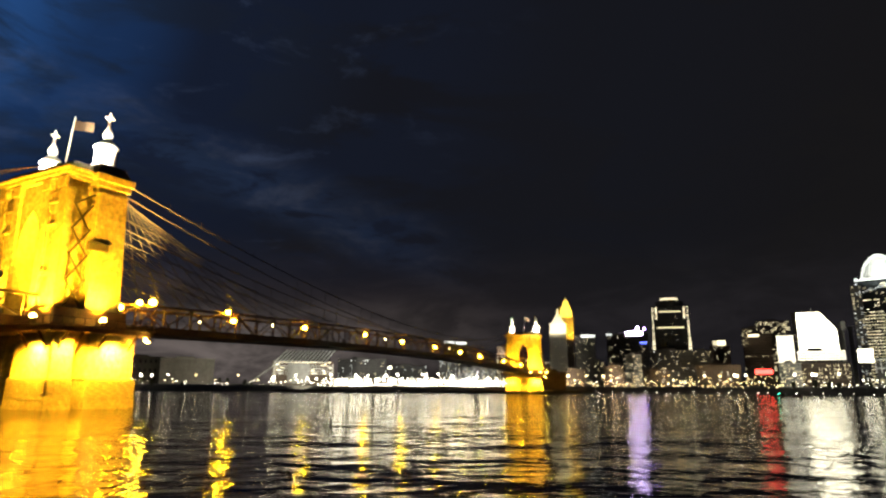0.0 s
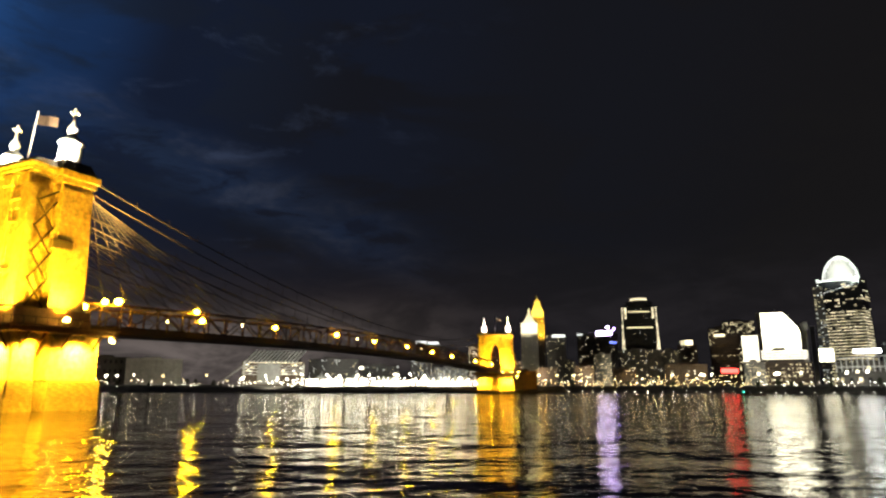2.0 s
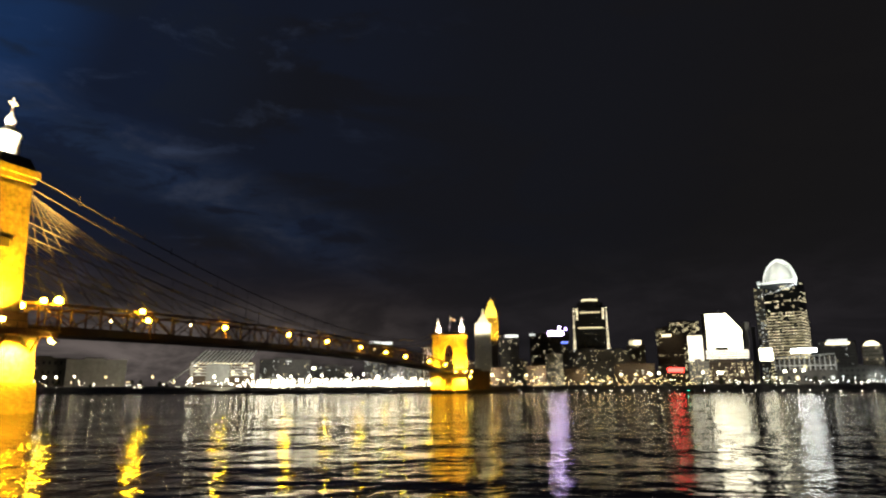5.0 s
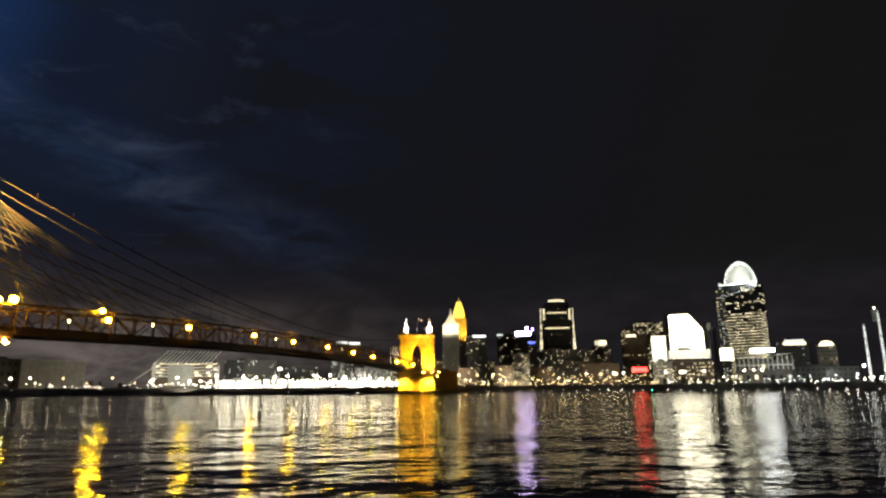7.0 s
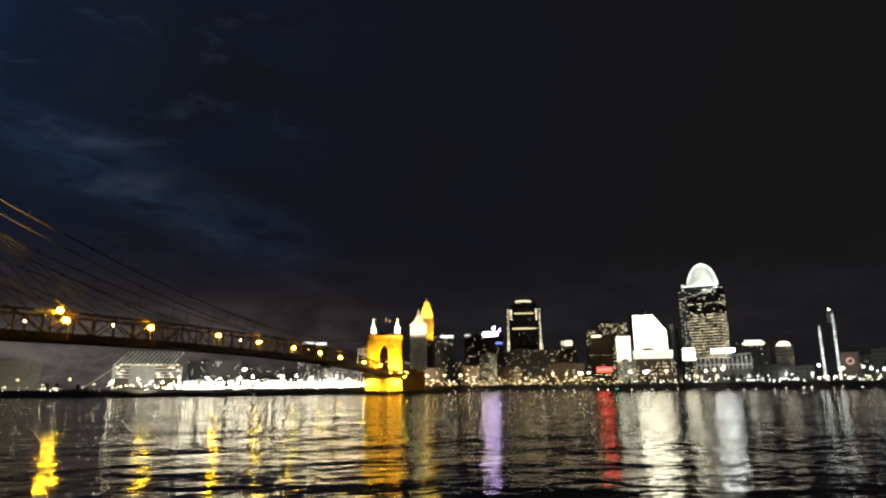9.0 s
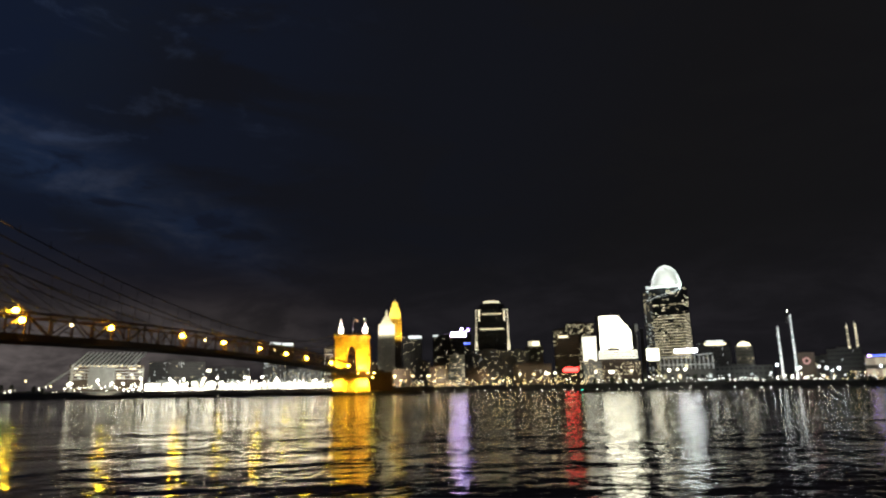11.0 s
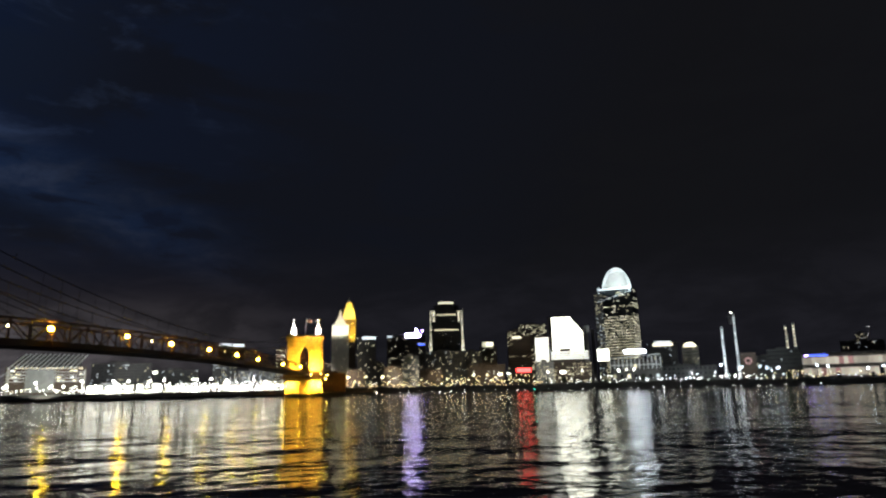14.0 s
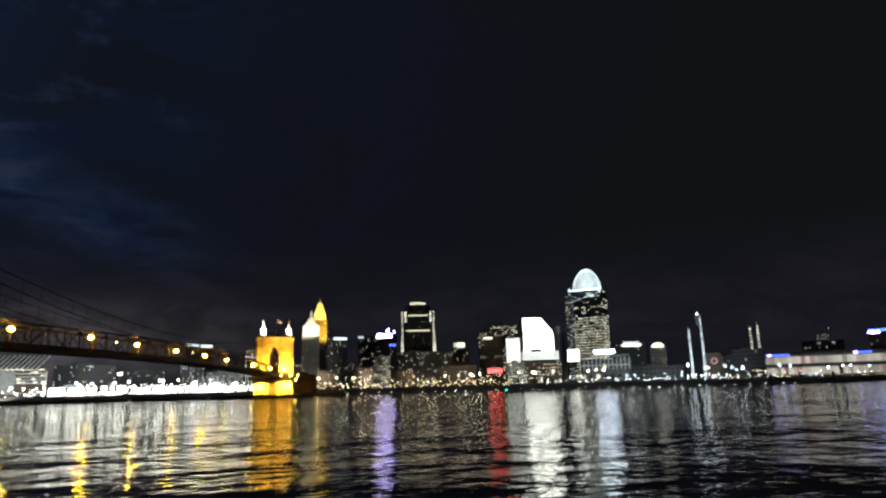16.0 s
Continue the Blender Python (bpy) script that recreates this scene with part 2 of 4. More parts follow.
def build_river():
    bm = bmesh.new()
    v = [bm.verts.new(c) for c in ((-4600, -4600, 0), (4600, -4600, 0), (4600, 4600, 0), (-4600, 4600, 0))]
    bm.faces.new(v)
    tagged(new("water", mesh_of("water", bm, WATER)), "dark rippled river water mirroring the city lights", "water", "", "structure")


def build_land():
    bm = bmesh.new()
    steps = [(-3, -1.2), (0, -0.2), (4, 0.8), (12, 3.2), (20, 5.6), (26, 6.3), (60, 6.8), (130, 8.0), (300, 9.5), (900, 11), (3600, 12)]
    rows = []
    for i in range(161):
        b = -100 + 200 * i / 160
        r = shore(b)
        rows.append([bm.verts.new((*at(b, r + d + noise.noise((b * 0.9, d * 0.05, 3.0)) * 2.0).xy, z + noise.noise((b * 1.3, d * 0.1, 0.0)) * (0.5 if d > 2 else 0.15))) for d, z in steps])
    for p, q in zip(rows, rows[1:]):
        for i in range(len(steps) - 1):
            bm.faces.new((p[i], p[i + 1], q[i + 1], q[i]))
    tagged(new("ground", mesh_of("ground", bm, BANK, True)), "dark grassy far river bank and city ground", "ground", "", "structure")
    bm = bmesh.new()
    rows = []
    for i in range(60):
        x = -900 + 1800 * i / 59
        y0 = 2.0 + 5 * noise.noise((x * 0.01, 7, 0)) - 0.02 * abs(x) - (90 if x < -80 else 0) * min(1, (-x - 80) / 60 if x < -80 else 0)
        rows.append([bm.verts.new((x, y0 + d, z)) for d, z in ((8, -1.0), (5, 0.4), (0, 2.2), (-6, 3.4), (-40, 4.5), (-900, 8), (-3500, 10))])
    for p, q in zip(rows, rows[1:]):
        for i in range(6):
            bm.faces.new((p[i], p[i + 1], q[i + 1], q[i]))
    tagged(new("ground", mesh_of("ground", bm, BANK, True)), "grassy south river bank under the viewpoint", "ground", "", "structure")


build_river()
build_land()

# ---------------- the bridge ----------------
NEAR = Vector((-96.8, 153.0, 0))
FAR = Vector((78.3, 619.0, 0))
SPAN = (FAR - NEAR).length
BRIDGE = Matrix.Translation(NEAR) @ Matrix.Rotation(math.atan2(FAR.y - NEAR.y, FAR.x - NEAR.x) - math.pi / 2, 4, "Z")
DECK = 17.8


def arch_outline(half, spring, crown, n=7):
    """The right half of a pointed arch, from its springing to the crown."""
    r = ((crown - spring) ** 2 + half * half) / (2 * half)
    end = math.asin((crown - spring) / r)
    return [(half - r + r * math.cos(end * i / n), spring + r * math.sin(end * i / n)) for i in range(n + 1)]


def block(t, name, mat, x0, x1, y0, y1, z0, z1, taper=0.0, label=""):
    bm = bmesh.new()
    box(bm, min(x0, x1), max(x0, x1), y0, y1, z0, z1, taper)
    bmesh.ops.bevel(bm, geom=bm.edges[:], offset=0.12, segments=1, affect="EDGES")
    return part(name, bm, mat, t, label)


def build_tower(m, foot):
    """One bridge tower; foot: how far its river plinth reaches out to the sides."""
    t = thing("bridge_tower", m, "tall floodlit sandstone bridge tower with a pointed arch", "bridge tower", "bridge towers")
    hw, hd = 14.0, 5.6
    k = foot / 22.0
    # plinth and lower legs standing in the river; each side has two blocks with a slit between them
    for x in (-1, 1):
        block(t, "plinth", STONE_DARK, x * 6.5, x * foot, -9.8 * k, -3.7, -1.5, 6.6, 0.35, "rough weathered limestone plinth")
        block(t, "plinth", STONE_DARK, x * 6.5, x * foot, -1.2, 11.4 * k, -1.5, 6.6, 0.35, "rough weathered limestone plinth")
        block(t, "lower_leg", STONE, x * 6.8, x * (foot - 0.9), -9.0 * k, -3.8, 6.4, 16.5, 0.3)
        block(t, "lower_leg", STONE, x * 6.8, x * (foot - 0.9), -1.1, 10.6 * k, 6.4, 16.5, 0.3)
        # the slit's shade is put into the dark stone of this set-back core
        block(t, "dark_slit_core", STONE_DARK, x * 6.6, x * (foot - 9.0), -4.6, -0.4, -1.5, 16.5)
    right = arch_outline(4.2, 9.0, 14.6)
    bm = bmesh.new()
    prism(bm, [(6.9, -1.5), (6.9, 16.5), (-6.9, 16.5), (-6.9, -1.5), (-4.2, -1.5)] + [(-x, z) for x, z in right] + right[::-1][1:] + [(4.2, -1.5)], -5.4, 5.8)
    part("lower_arch", bm, STONE, t)
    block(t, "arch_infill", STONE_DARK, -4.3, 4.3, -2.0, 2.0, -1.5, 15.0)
    # upper body with the road arch
    right = arch_outline(4.8, 36.0, 46.5)
    bm = bmesh.new()
    prism(bm, [(4.8, 16.6)] + right + [(-x, z) for x, z in right[::-1][1:]] + [(-4.8, 16.6), (-hw, 16.6), (-hw + 0.8, 53.0), (hw - 0.8, 53.0), (hw, 16.6)], -hd, hd)
    part("upper_body", bm, STONE, t)
    for x in (-3.2, -1.6, 0.0, 1.6, 3.2):
        beam("portal_bar", (x, 0.6, 30.0), (x, 0.6, 45.6 - abs(x) * 1.5), 0.35, STEEL, t)
    for z in (30.0, 34.0, 38.0, 42.0):
        r = 4.7 if z < 37 else 4.7 - (z - 36.0) * 0.3
        beam("portal_bar", (-r, 0.4, z), (r, 0.4, z), 0.4, STEEL, t)
    # pilasters on the broad faces, with capitals
    for x in (-12.6, -6.3, 6.3, 12.6):
        for y in (-1, 1):
            y0, y1, y2 = y * (hd - 0.3), y * (hd + 0.9), y * (hd + 1.25)
            p = block(t, "pilaster", STONE, x - 1.4, x + 1.4, min(y0, y1), max(y0, y1), 16.6, 50.6, 0.12)
            block(p, "capital", STONE, x - 1.75, x + 1.75, min(y0, y2), max(y0, y2), 50.4, 53.0)
    # raised wall panels between the pilasters
    for x in (-9.45, 9.45):
        block(t, "wall_panel", STONE, x - 1.7, x + 1.7, -hd - 0.45, -hd + 0.2, 24.0, 29.0)
        block(t, "wall_panel", STONE, x - 1.7, x + 1.7, -hd - 0.45, -hd + 0.2, 44.8, 49.8)
    for x in (-1, 1):
        # side piers with a deep bay between them
        block(t, "side_pier", STONE, x * 12.6, x * 17.4, -0.6, 8.4, 16.6, 50.2, 0.9)
        block(t, "side_pier", STONE, x * 12.6, x * 15.4, -6.9, -4.6, 16.6, 50.2, 0.2)
        c = block(t, "pier_cornice", STONE, x * 12.6, x * 16.6, -0.3, 7.7, 49.8, 50.8)
        block(c, "pier_frieze", STONE, x * 12.6, x * 16.2, -0.1, 7.4, 50.7, 52.0)
        block(c, "pier_moulding", STONE, x * 12.6, x * 17.0, -0.8, 8.0, 51.9, 53.3)
        block(c, "pier_coping", STONE, x * 12.6, x * 17.8, -1.4, 8.4, 53.2, 54.9)
        block(t, "ledge", ROOF, x * 16.0, x * 17.5, -1.4, 3.6, 36.0, 38.2, 0.1, "dark iron ledge")
    for z0, z1, o in ((30.0, 30.9, 0.75), (41.6, 42.1, 0.5), (46.9, 47.5, 0.7)):
        block(t, "string_course", STONE, -hw - o, -4.9, -hd - o - 0.1, -hd + 0.1, z0, z1)
        block(t, "string_course", STONE, 4.9, hw + o, -hd - o - 0.1, -hd + 0.1, z0, z1)
    c = block(t, "cornice", STONE, -hw - 0.9, hw + 0.9, -hd - 0.9, hd + 0.9, 52.9, 53.7)
    block(c, "moulding", STONE, -hw - 1.5, hw + 1.5, -hd - 1.5, hd + 1.5, 53.6, 54.6)
    block(c, "coping", STONE, -hw - 2.1, hw + 2.1, -hd - 2.1, hd + 2.1, 54.5, 55.2)
    r = block(t, "roof", ROOF, -hw - 1.0, hw + 1.0, -hd - 1.0, hd + 1.0, 55.1, 57.4, 1.6, "dark lead roof")
    for x in (-1, 1):
        block(r, "saddle_house", ROOF, x * 8.6, x * 17.0, -1.2, 8.0, 54.8, 58.0, 1.2, "dark roof over the cable saddle")
    for x in (-11.2, 12.4):
        bm = bmesh.new()
        lathe(bm, [(3.1, 56.8), (3.1, 58.2), (2.6, 58.4), (2.5, 62.6), (3.0, 63.0), (2.8, 63.4), (1.9, 64.4), (1.0, 65.2), (1.0, 65.8), (1.25, 66.6), (0.9, 67.6), (0.4, 68.6), (0.22, 70.2)], 16, x, 3.0)
        tur = part("turret", bm, TURRET, t, "pale floodlit round turret", True)
        bm = bmesh.new()
        box(bm, x - 0.2, x + 0.2, 2.8, 3.2, 70.0, 72.4)
        box(bm, x - 1.1, x + 1.1, 2.82, 3.18, 70.95, 71.4)
        box(bm, x - 0.18, x + 0.18, 1.9, 4.1, 70.95, 71.4)
        bmesh.ops.create_icosphere(bm, subdivisions=1, radius=0.3, matrix=Matrix.Translation((x, 3, 72.4)))
        for o in (-1.1, 1.1):
            bmesh.ops.create_icosphere(bm, subdivisions=1, radius=0.24, matrix=Matrix.Translation((x + o, 3, 71.18)))
            bmesh.ops.create_icosphere(bm, subdivisions=1, radius=0.24, matrix=Matrix.Translation((x, 3 + o, 71.18)))
        part("finial", bm, TURRET, tur)
    # flagpole with its flag
    pole = beam("flagpole", (0.2, 0, 57.0), (1.6, 0.4, 73.0), 0.42, WHITE_STEEL, t, "rod")
    bm = bmesh.new()
    pts = [(1.6 + 0.75 * i, 0.4 + 0.4 * i + 0.35 * math.sin(i * 1.1), -0.14 * i) for i in range(7)]
    top = [bm.verts.new((x, y, 72.0 + d)) for x, y, d in pts]
    low = [bm.verts.new((x, y + 0.05, 69.4 + d)) for x, y, d in pts]
    for i in range(6):
        bm.faces.new((top[i], top[i + 1], low[i + 1], low[i]))
    part("flag", bm, FLAG, t)
    # walkway round the tower at the deck, with a dark skirt wall behind it
    g = foot + 2.0
    gl = block(t, "gallery", SKIRT, -g, g, -11.4, 13.0, 16.4, 17.5, 0, "dark steel walkway round the tower")
    block(gl, "gallery_edge", SKIRT, -g - 0.4, g + 0.4, -11.8, 13.4, 17.4, 17.9)
    block(t, "skirt_wall", SKIRT, 5.2, 18.6, -8.2, 9.6, 17.8, 22.0, 0.3, "brown steel skirt wall")
    block(t, "skirt_wall", SKIRT, -18.6, -5.2, -8.2, 9.6, 17.8, 22.0, 0.3, "brown steel skirt wall")
    for y in (-11.6, 13.2):
        beam("rail", (-g, y, 19.4), (g, y, 19.4), 0.16, STEEL, t)
        beam("rail", (-g, y, 18.7), (g, y, 18.7), 0.10, STEEL, t)
        for i in range(19):
            beam("rail_post", (-g + 2 * g * i / 18, y, 17.8), (-g + 2 * g * i / 18, y, 19.4), 0.14, STEEL, t)
    for x in (-g, g):
        beam("rail", (x, -11.6, 19.4), (x, 13.2, 19.4), 0.16, STEEL, t)
        for i in range(1, 10):
            beam("rail_post", (x, -11.6 + 24.8 * i / 10, 17.8), (x, -11.6 + 24.8 * i / 10, 19.4), 0.14, STEEL, t)
        for y in (-7.4, -4.0, 1.5, 9.0):
            beam("bracket", (x - math.copysign(0.4, x), y, 16.4), (x - math.copysign(3.4, x), y, 12.8), 0.45, STEEL, t)
    for x in (-foot + 3, -12, 12, foot - 3):
        beam("bracket", (x, -11.0, 16.4), (x, -9.0 * k + 0.3, 12.8), 0.45, STEEL, t)
    # tie rods crossing in the side bays
    for x in (-15.9, 15.9):
        for z in (22.5, 28.5, 34.5, 40.5):
            beam("bay_rod", (x, -5.0, z), (x, -0.6, z + 6.5), 0.4, CABLE, t)
            beam("bay_rod", (x - 0.4, -0.6, z), (x - 0.4, -5.0, z + 6.5), 0.34, CABLE, t)
        beam("bay_rod", (x, -4.8, 46.5), (x, -0.4, 49.6), 0.5, CABLE, t)
    return t


NEAR_POSE = Matrix.Translation(NEAR) @ Matrix.Rotation(radians(-28.7), 4, "Z")
FAR_POSE = Matrix.Translation(FAR) @ Matrix.Rotation(radians(-14), 4, "Z")
near_tower = build_tower(NEAR_POSE, 22.0)
far_tower = build_tower(FAR_POSE, 17.2)
FLOOD_GLASS = glowing("floodlight_glass", (1.0, 0.70, 0.10), 60.0)


def floodlight(m, place, target, watts, colour, angle, shown=True):
    """A floodlight: its housing with the lit glass, and the lamp in front of it."""
    p, q = m @ Vector(place), m @ Vector(target)
    way = (q - p).normalized()
    if shown:
        t = thing("floodlight", look(p, q), "lit amber floodlight on the bridge tower walkway", "floodlight", "tower floodlights")
        piece("housing", "box", STEEL, t, (0, 0, 0.45), (1.1, 0.9, 0.7))
        piece("glass", "ball", FLOOD_GLASS, t, (0, 0.15, 0.15), (0.75, 0.75, 0.6))
        beam("stand", (0, 0.0, 0.6), (0, -1.2, 1.2), 0.2, STEEL, t)
    spot("tower_floodlight", p + way * 0.7, q, watts, colour, angle, 0.5)


AMBER = (1.0, 0.49, 0.016)
HOT = (1.0, 0.46, 0.016)
PALE = (1.0, 0.92, 0.70)
for pose_, f in ((NEAR_POSE, 22.0), (FAR_POSE, 17.2)):
    for place, target, watts, ang in (((21.6, 1.4, 19.6), (15.5, 2.6, 34), 180000, 95), ((16.6, -11.0, 19.6), (12.0, -5.0, 34), 170000, 100), ((8.0, -11.0, 19.6), (8.0, -6, 34), 190000, 100),
                                      ((-12.0, -11.0, 19.6), (-10.0, -6, 34), 190000, 100)):
        floodlight(pose_, place, target, watts * (1.0 if f > 20 else 1.6), AMBER, ang)
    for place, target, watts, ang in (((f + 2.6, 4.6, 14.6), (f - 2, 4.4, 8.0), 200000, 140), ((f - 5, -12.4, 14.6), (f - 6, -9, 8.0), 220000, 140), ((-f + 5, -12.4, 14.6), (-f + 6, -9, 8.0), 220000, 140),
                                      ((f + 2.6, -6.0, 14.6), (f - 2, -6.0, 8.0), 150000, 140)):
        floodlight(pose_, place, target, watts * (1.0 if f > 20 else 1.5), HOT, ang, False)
    floodlight(pose_, (f + 2.2, 11.3, 15.4), (f - 3.0, 8.0, 8.0), 60000, HOT, 130)
    # far wide wash, added over the river without a housing, that reaches the tower tops
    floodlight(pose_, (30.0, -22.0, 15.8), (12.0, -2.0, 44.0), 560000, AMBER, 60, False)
    for x in (-11.2, 12.4):
        spot("turret_floodlight", pose_ @ Vector((x * 0.80, -4.4, 57.6)), pose_ @ Vector((x, 3, 64)), 110000, PALE, 100)
        spot("turret_floodlight", pose_ @ Vector((x + 4.6, -2.0, 58.6)), pose_ @ Vector((x, 3, 64)), 80000, PALE, 100)
    spot("arch_floodlight", pose_ @ Vector((0, 1.0, 22.5)), pose_ @ Vector((-1.5, 0, 44)), 60000, AMBER, 120)
    # added fill spot without a fixture, brightens the stays farther out
    spot("cable_fill_light", pose_ @ Vector((17.0, 40.0 if f > 20 else -40.0, 29.0)), pose_ @ Vector((12.0, 40.0 if f > 20 else -40.0, 54.0)), 170000, (1.0, 0.62, 0.14), 80, 0.4, 1.0)
    # second added fill, free in the air, on the cables where they leave the tower
    spot("cable_fill_light", pose_ @ Vector((22.0, 17.0 if f > 20 else -17.0, 24.0)), pose_ @ Vector((10.0, 20.0 if f > 20 else -20.0, 54.0)), 1700000, (1.0, 0.62, 0.14), 58, 0.4, 1.0)


def deck_z(s):
    """Underside of the deck along the span; it rises gently to the middle."""
    k = (s / SPAN - 0.5) * 2
    return DECK + 4.8 * (1 - k * k)


def truss_height(s):
    """The truss is deepest at the middle of the span."""
    k = max(0.0, min(1.0, s / SPAN))
    return 7.4 + 2.2 * max(0.0, math.sin(math.pi * k)) ** 0.9


def build_span():
    t = thing("suspension_bridge_span", BRIDGE, "brown steel suspension bridge deck with stiffening trusses", "bridge")
    n, back = 48, 10
    step = SPAN / n
    marks = [i * step for i in range(-back, n + 9)]
    bm = bmesh.new()
    rows = []
    for s in marks:
        z = deck_z(max(0.0, min(SPAN, s)))
        rows.append([bm.verts.new(c) for c in ((-8.5, s, z), (8.5, s, z), (8.5, s, z + 2.2), (7.6, s, z + 2.2), (7.6, s, z + 1.6), (-7.6, s, z + 1.6), (-7.6, s, z + 2.2), (-8.5, s, z + 2.2))])
    for p, q in zip(rows, rows[1:]):
        for i in range(8):
            j = (i + 1) % 8
            bm.faces.new((p[i], p[j], q[j], q[i]))
    bm.faces.new(rows[0])
    bm.faces.new(rows[-1][::-1])
    part("deck", bm, STEEL, t, "riveted steel road deck")
    for side in (-1, 1):
        x = 7.4 * side
        for i, (a, b) in enumerate(zip(marks, marks[1:])):
            za, zb = deck_z(max(0, min(SPAN, a))), deck_z(max(0, min(SPAN, b)))
            ha, hb = truss_height(a), truss_height(b)
            beam("top_chord", (x, a, za + ha), (x, b, zb + hb), 0.55, STEEL, t, deep=0.7)
            beam("truss_post", (x, a, za + 1.8), (x, a, za + ha), 0.4, STEEL, t)
            if i % 2:
                beam("diagonal", (x, a, za + 2), (x, b, zb + hb - 0.4), 0.28, STEEL, t)
            else:
                beam("diagonal", (x, a, za + ha - 0.4), (x, b, zb + 2), 0.28, STEEL, t)
            # footway railing outside the truss
            beam("rail", (x + 1.1 * side, a, za + 3.4), (x + 1.1 * side, b, zb + 3.4), 0.12, STEEL, t)
    for i in range(2, n - 1, 2):
        s = i * step
        beam("cross_beam", (-7.4, s, deck_z(s) + truss_height(s) - 0.1), (7.4, s, deck_z(s) + truss_height(s) - 0.1), 0.4, STEEL, t)

    def cable_z(s, top, low):
        k = (s - SPAN / 2) / (SPAN / 2 - 4)
        return low + (top - low) * k * k

    for side in (-1, 1):
        x = 9.6 * side
        for top, low, dx in ((58.3, 36.0, 0.0), (55.6, 31.0, -0.5)):
            pts = [(x + dx * side, 4 + (SPAN - 8) * i / 40, cable_z(4 + (SPAN - 8) * i / 40, top, low)) for i in range(41)]
            for p, q in zip(pts, pts[1:]):
                beam("main_cable", p, q, 0.34, CABLE, t, "rod")
        beam("back_cable", (x, -4, 58.3), (x, -88, 19), 0.34, CABLE, t, "rod")
        beam("back_cable", (x, SPAN + 4, 58.3), (x, SPAN + 88, 17), 0.42, CABLE, t, "rod")
        for i in range(9, n - 8):
            s = i * step
            beam("suspender", (x, s, cable_z(s, 58.3, 36.0)), (x * 0.84, s, deck_z(s) + 2), 0.12, CABLE, t, "rod")
        # fan of stays from both tower tops
        for i in range(9):
            s = 22 + i * 10.0
            beam("stay", (x * 0.95, 12, 53.6 - 0.12 * i), (x * 0.86, s, deck_z(s) + 2.2), 0.17, CABLE, t, "rod")
            beam("stay", (x * 0.95, SPAN - 8, 54.0), (x * 0.86, SPAN - s, deck_z(s) + 2.2), 0.10, CABLE, t, "rod")
        for i in range(7):
            beam("stay", (x * 0.95, 12, 48.0 - i * 3.4), (x * 0.86, 96 - i * 10, deck_z(50) + 6), 0.11, CABLE, t, "rod")
        for i in range(2):
            beam("storm_cable", (x * 1.02, 10, 45.5 - i * 3.6), (x * 0.9, 118 - i * 10, deck_z(110) + 7.5), 0.26, CABLE, t, "rod")
        # short masts with lamps on the upper cable
        for i in range(1, 6):
            s = 14 + i * 13.0
            beam("cable_post", (x, s, cable_z(s, 58.3, 36.0) - 0.8), (x, s, cable_z(s, 58.3, 36.0) + 1.6), 0.2, CABLE, t, "rod")
    return t


build_span()


def build_bridge_lamp():
    t = thing("bridge_lamp", BRIDGE @ Matrix.Translation((9.4, 59.8, 17.4)), "lit amber sodium lamp on a steel post of the bridge", "street lamp", "bridge lamps")
    beam("post", (0, 0, 2.0), (0, 0, 8.8), 0.25, STEEL, t, "rod")
    beam("arm", (0, 0, 8.7), (-1.1, 0, 9.2), 0.16, STEEL, t, "rod")
    piece("globe", "ball", SODIUM, t, (-1.1, 0, 8.4), (0.85, 0.85, 0.7))
    return t


lamp = build_bridge_lamp()
for x, s, z in ((9.4, 101.8, 27.3), (9.4, 152.1, 28.5), (9.4, 193.7, 28.3), (9.4, 240.9, 28.3), (9.4, 286.2, 27.6), (9.4, 329.3, 26.8), (9.4, 393.9, 25.8), (9.4, 450.0, 25.0),
                (9.4, 56.9, 28.3), (9.4, 21.0, 27.0), (9.0, 15.2, 25.1)):
    copy_thing(lamp, BRIDGE @ Matrix.Translation((x, s, z - 8.4)))
copy_thing(lamp, BRIDGE @ Matrix.Translation((9.8, 25.4, 17.1)) @ Matrix.Scale(1.25, 4))


def build_walk_lamp():
    t = thing("footway_lamp", BRIDGE @ Matrix.Translation((9.0, 43.6, deck_z(43.6) - 1.2)), "small pale footway lamp on the bridge", "street lamp", "footway lamps")
    beam("post", (0, 0, 2.0), (0, 0, 5.8), 0.16, STEEL, t, "rod")
    piece("globe", "ball", WARM_LAMP, t, (0, 0, 5.8), (0.24, 0.24, 0.45))
    return t


lamp = build_walk_lamp()
for s in (80, 172, 263):
    copy_thing(lamp, BRIDGE @ Matrix.Translation((9.0, s, deck_z(s))))

# ---------------- the city ----------------


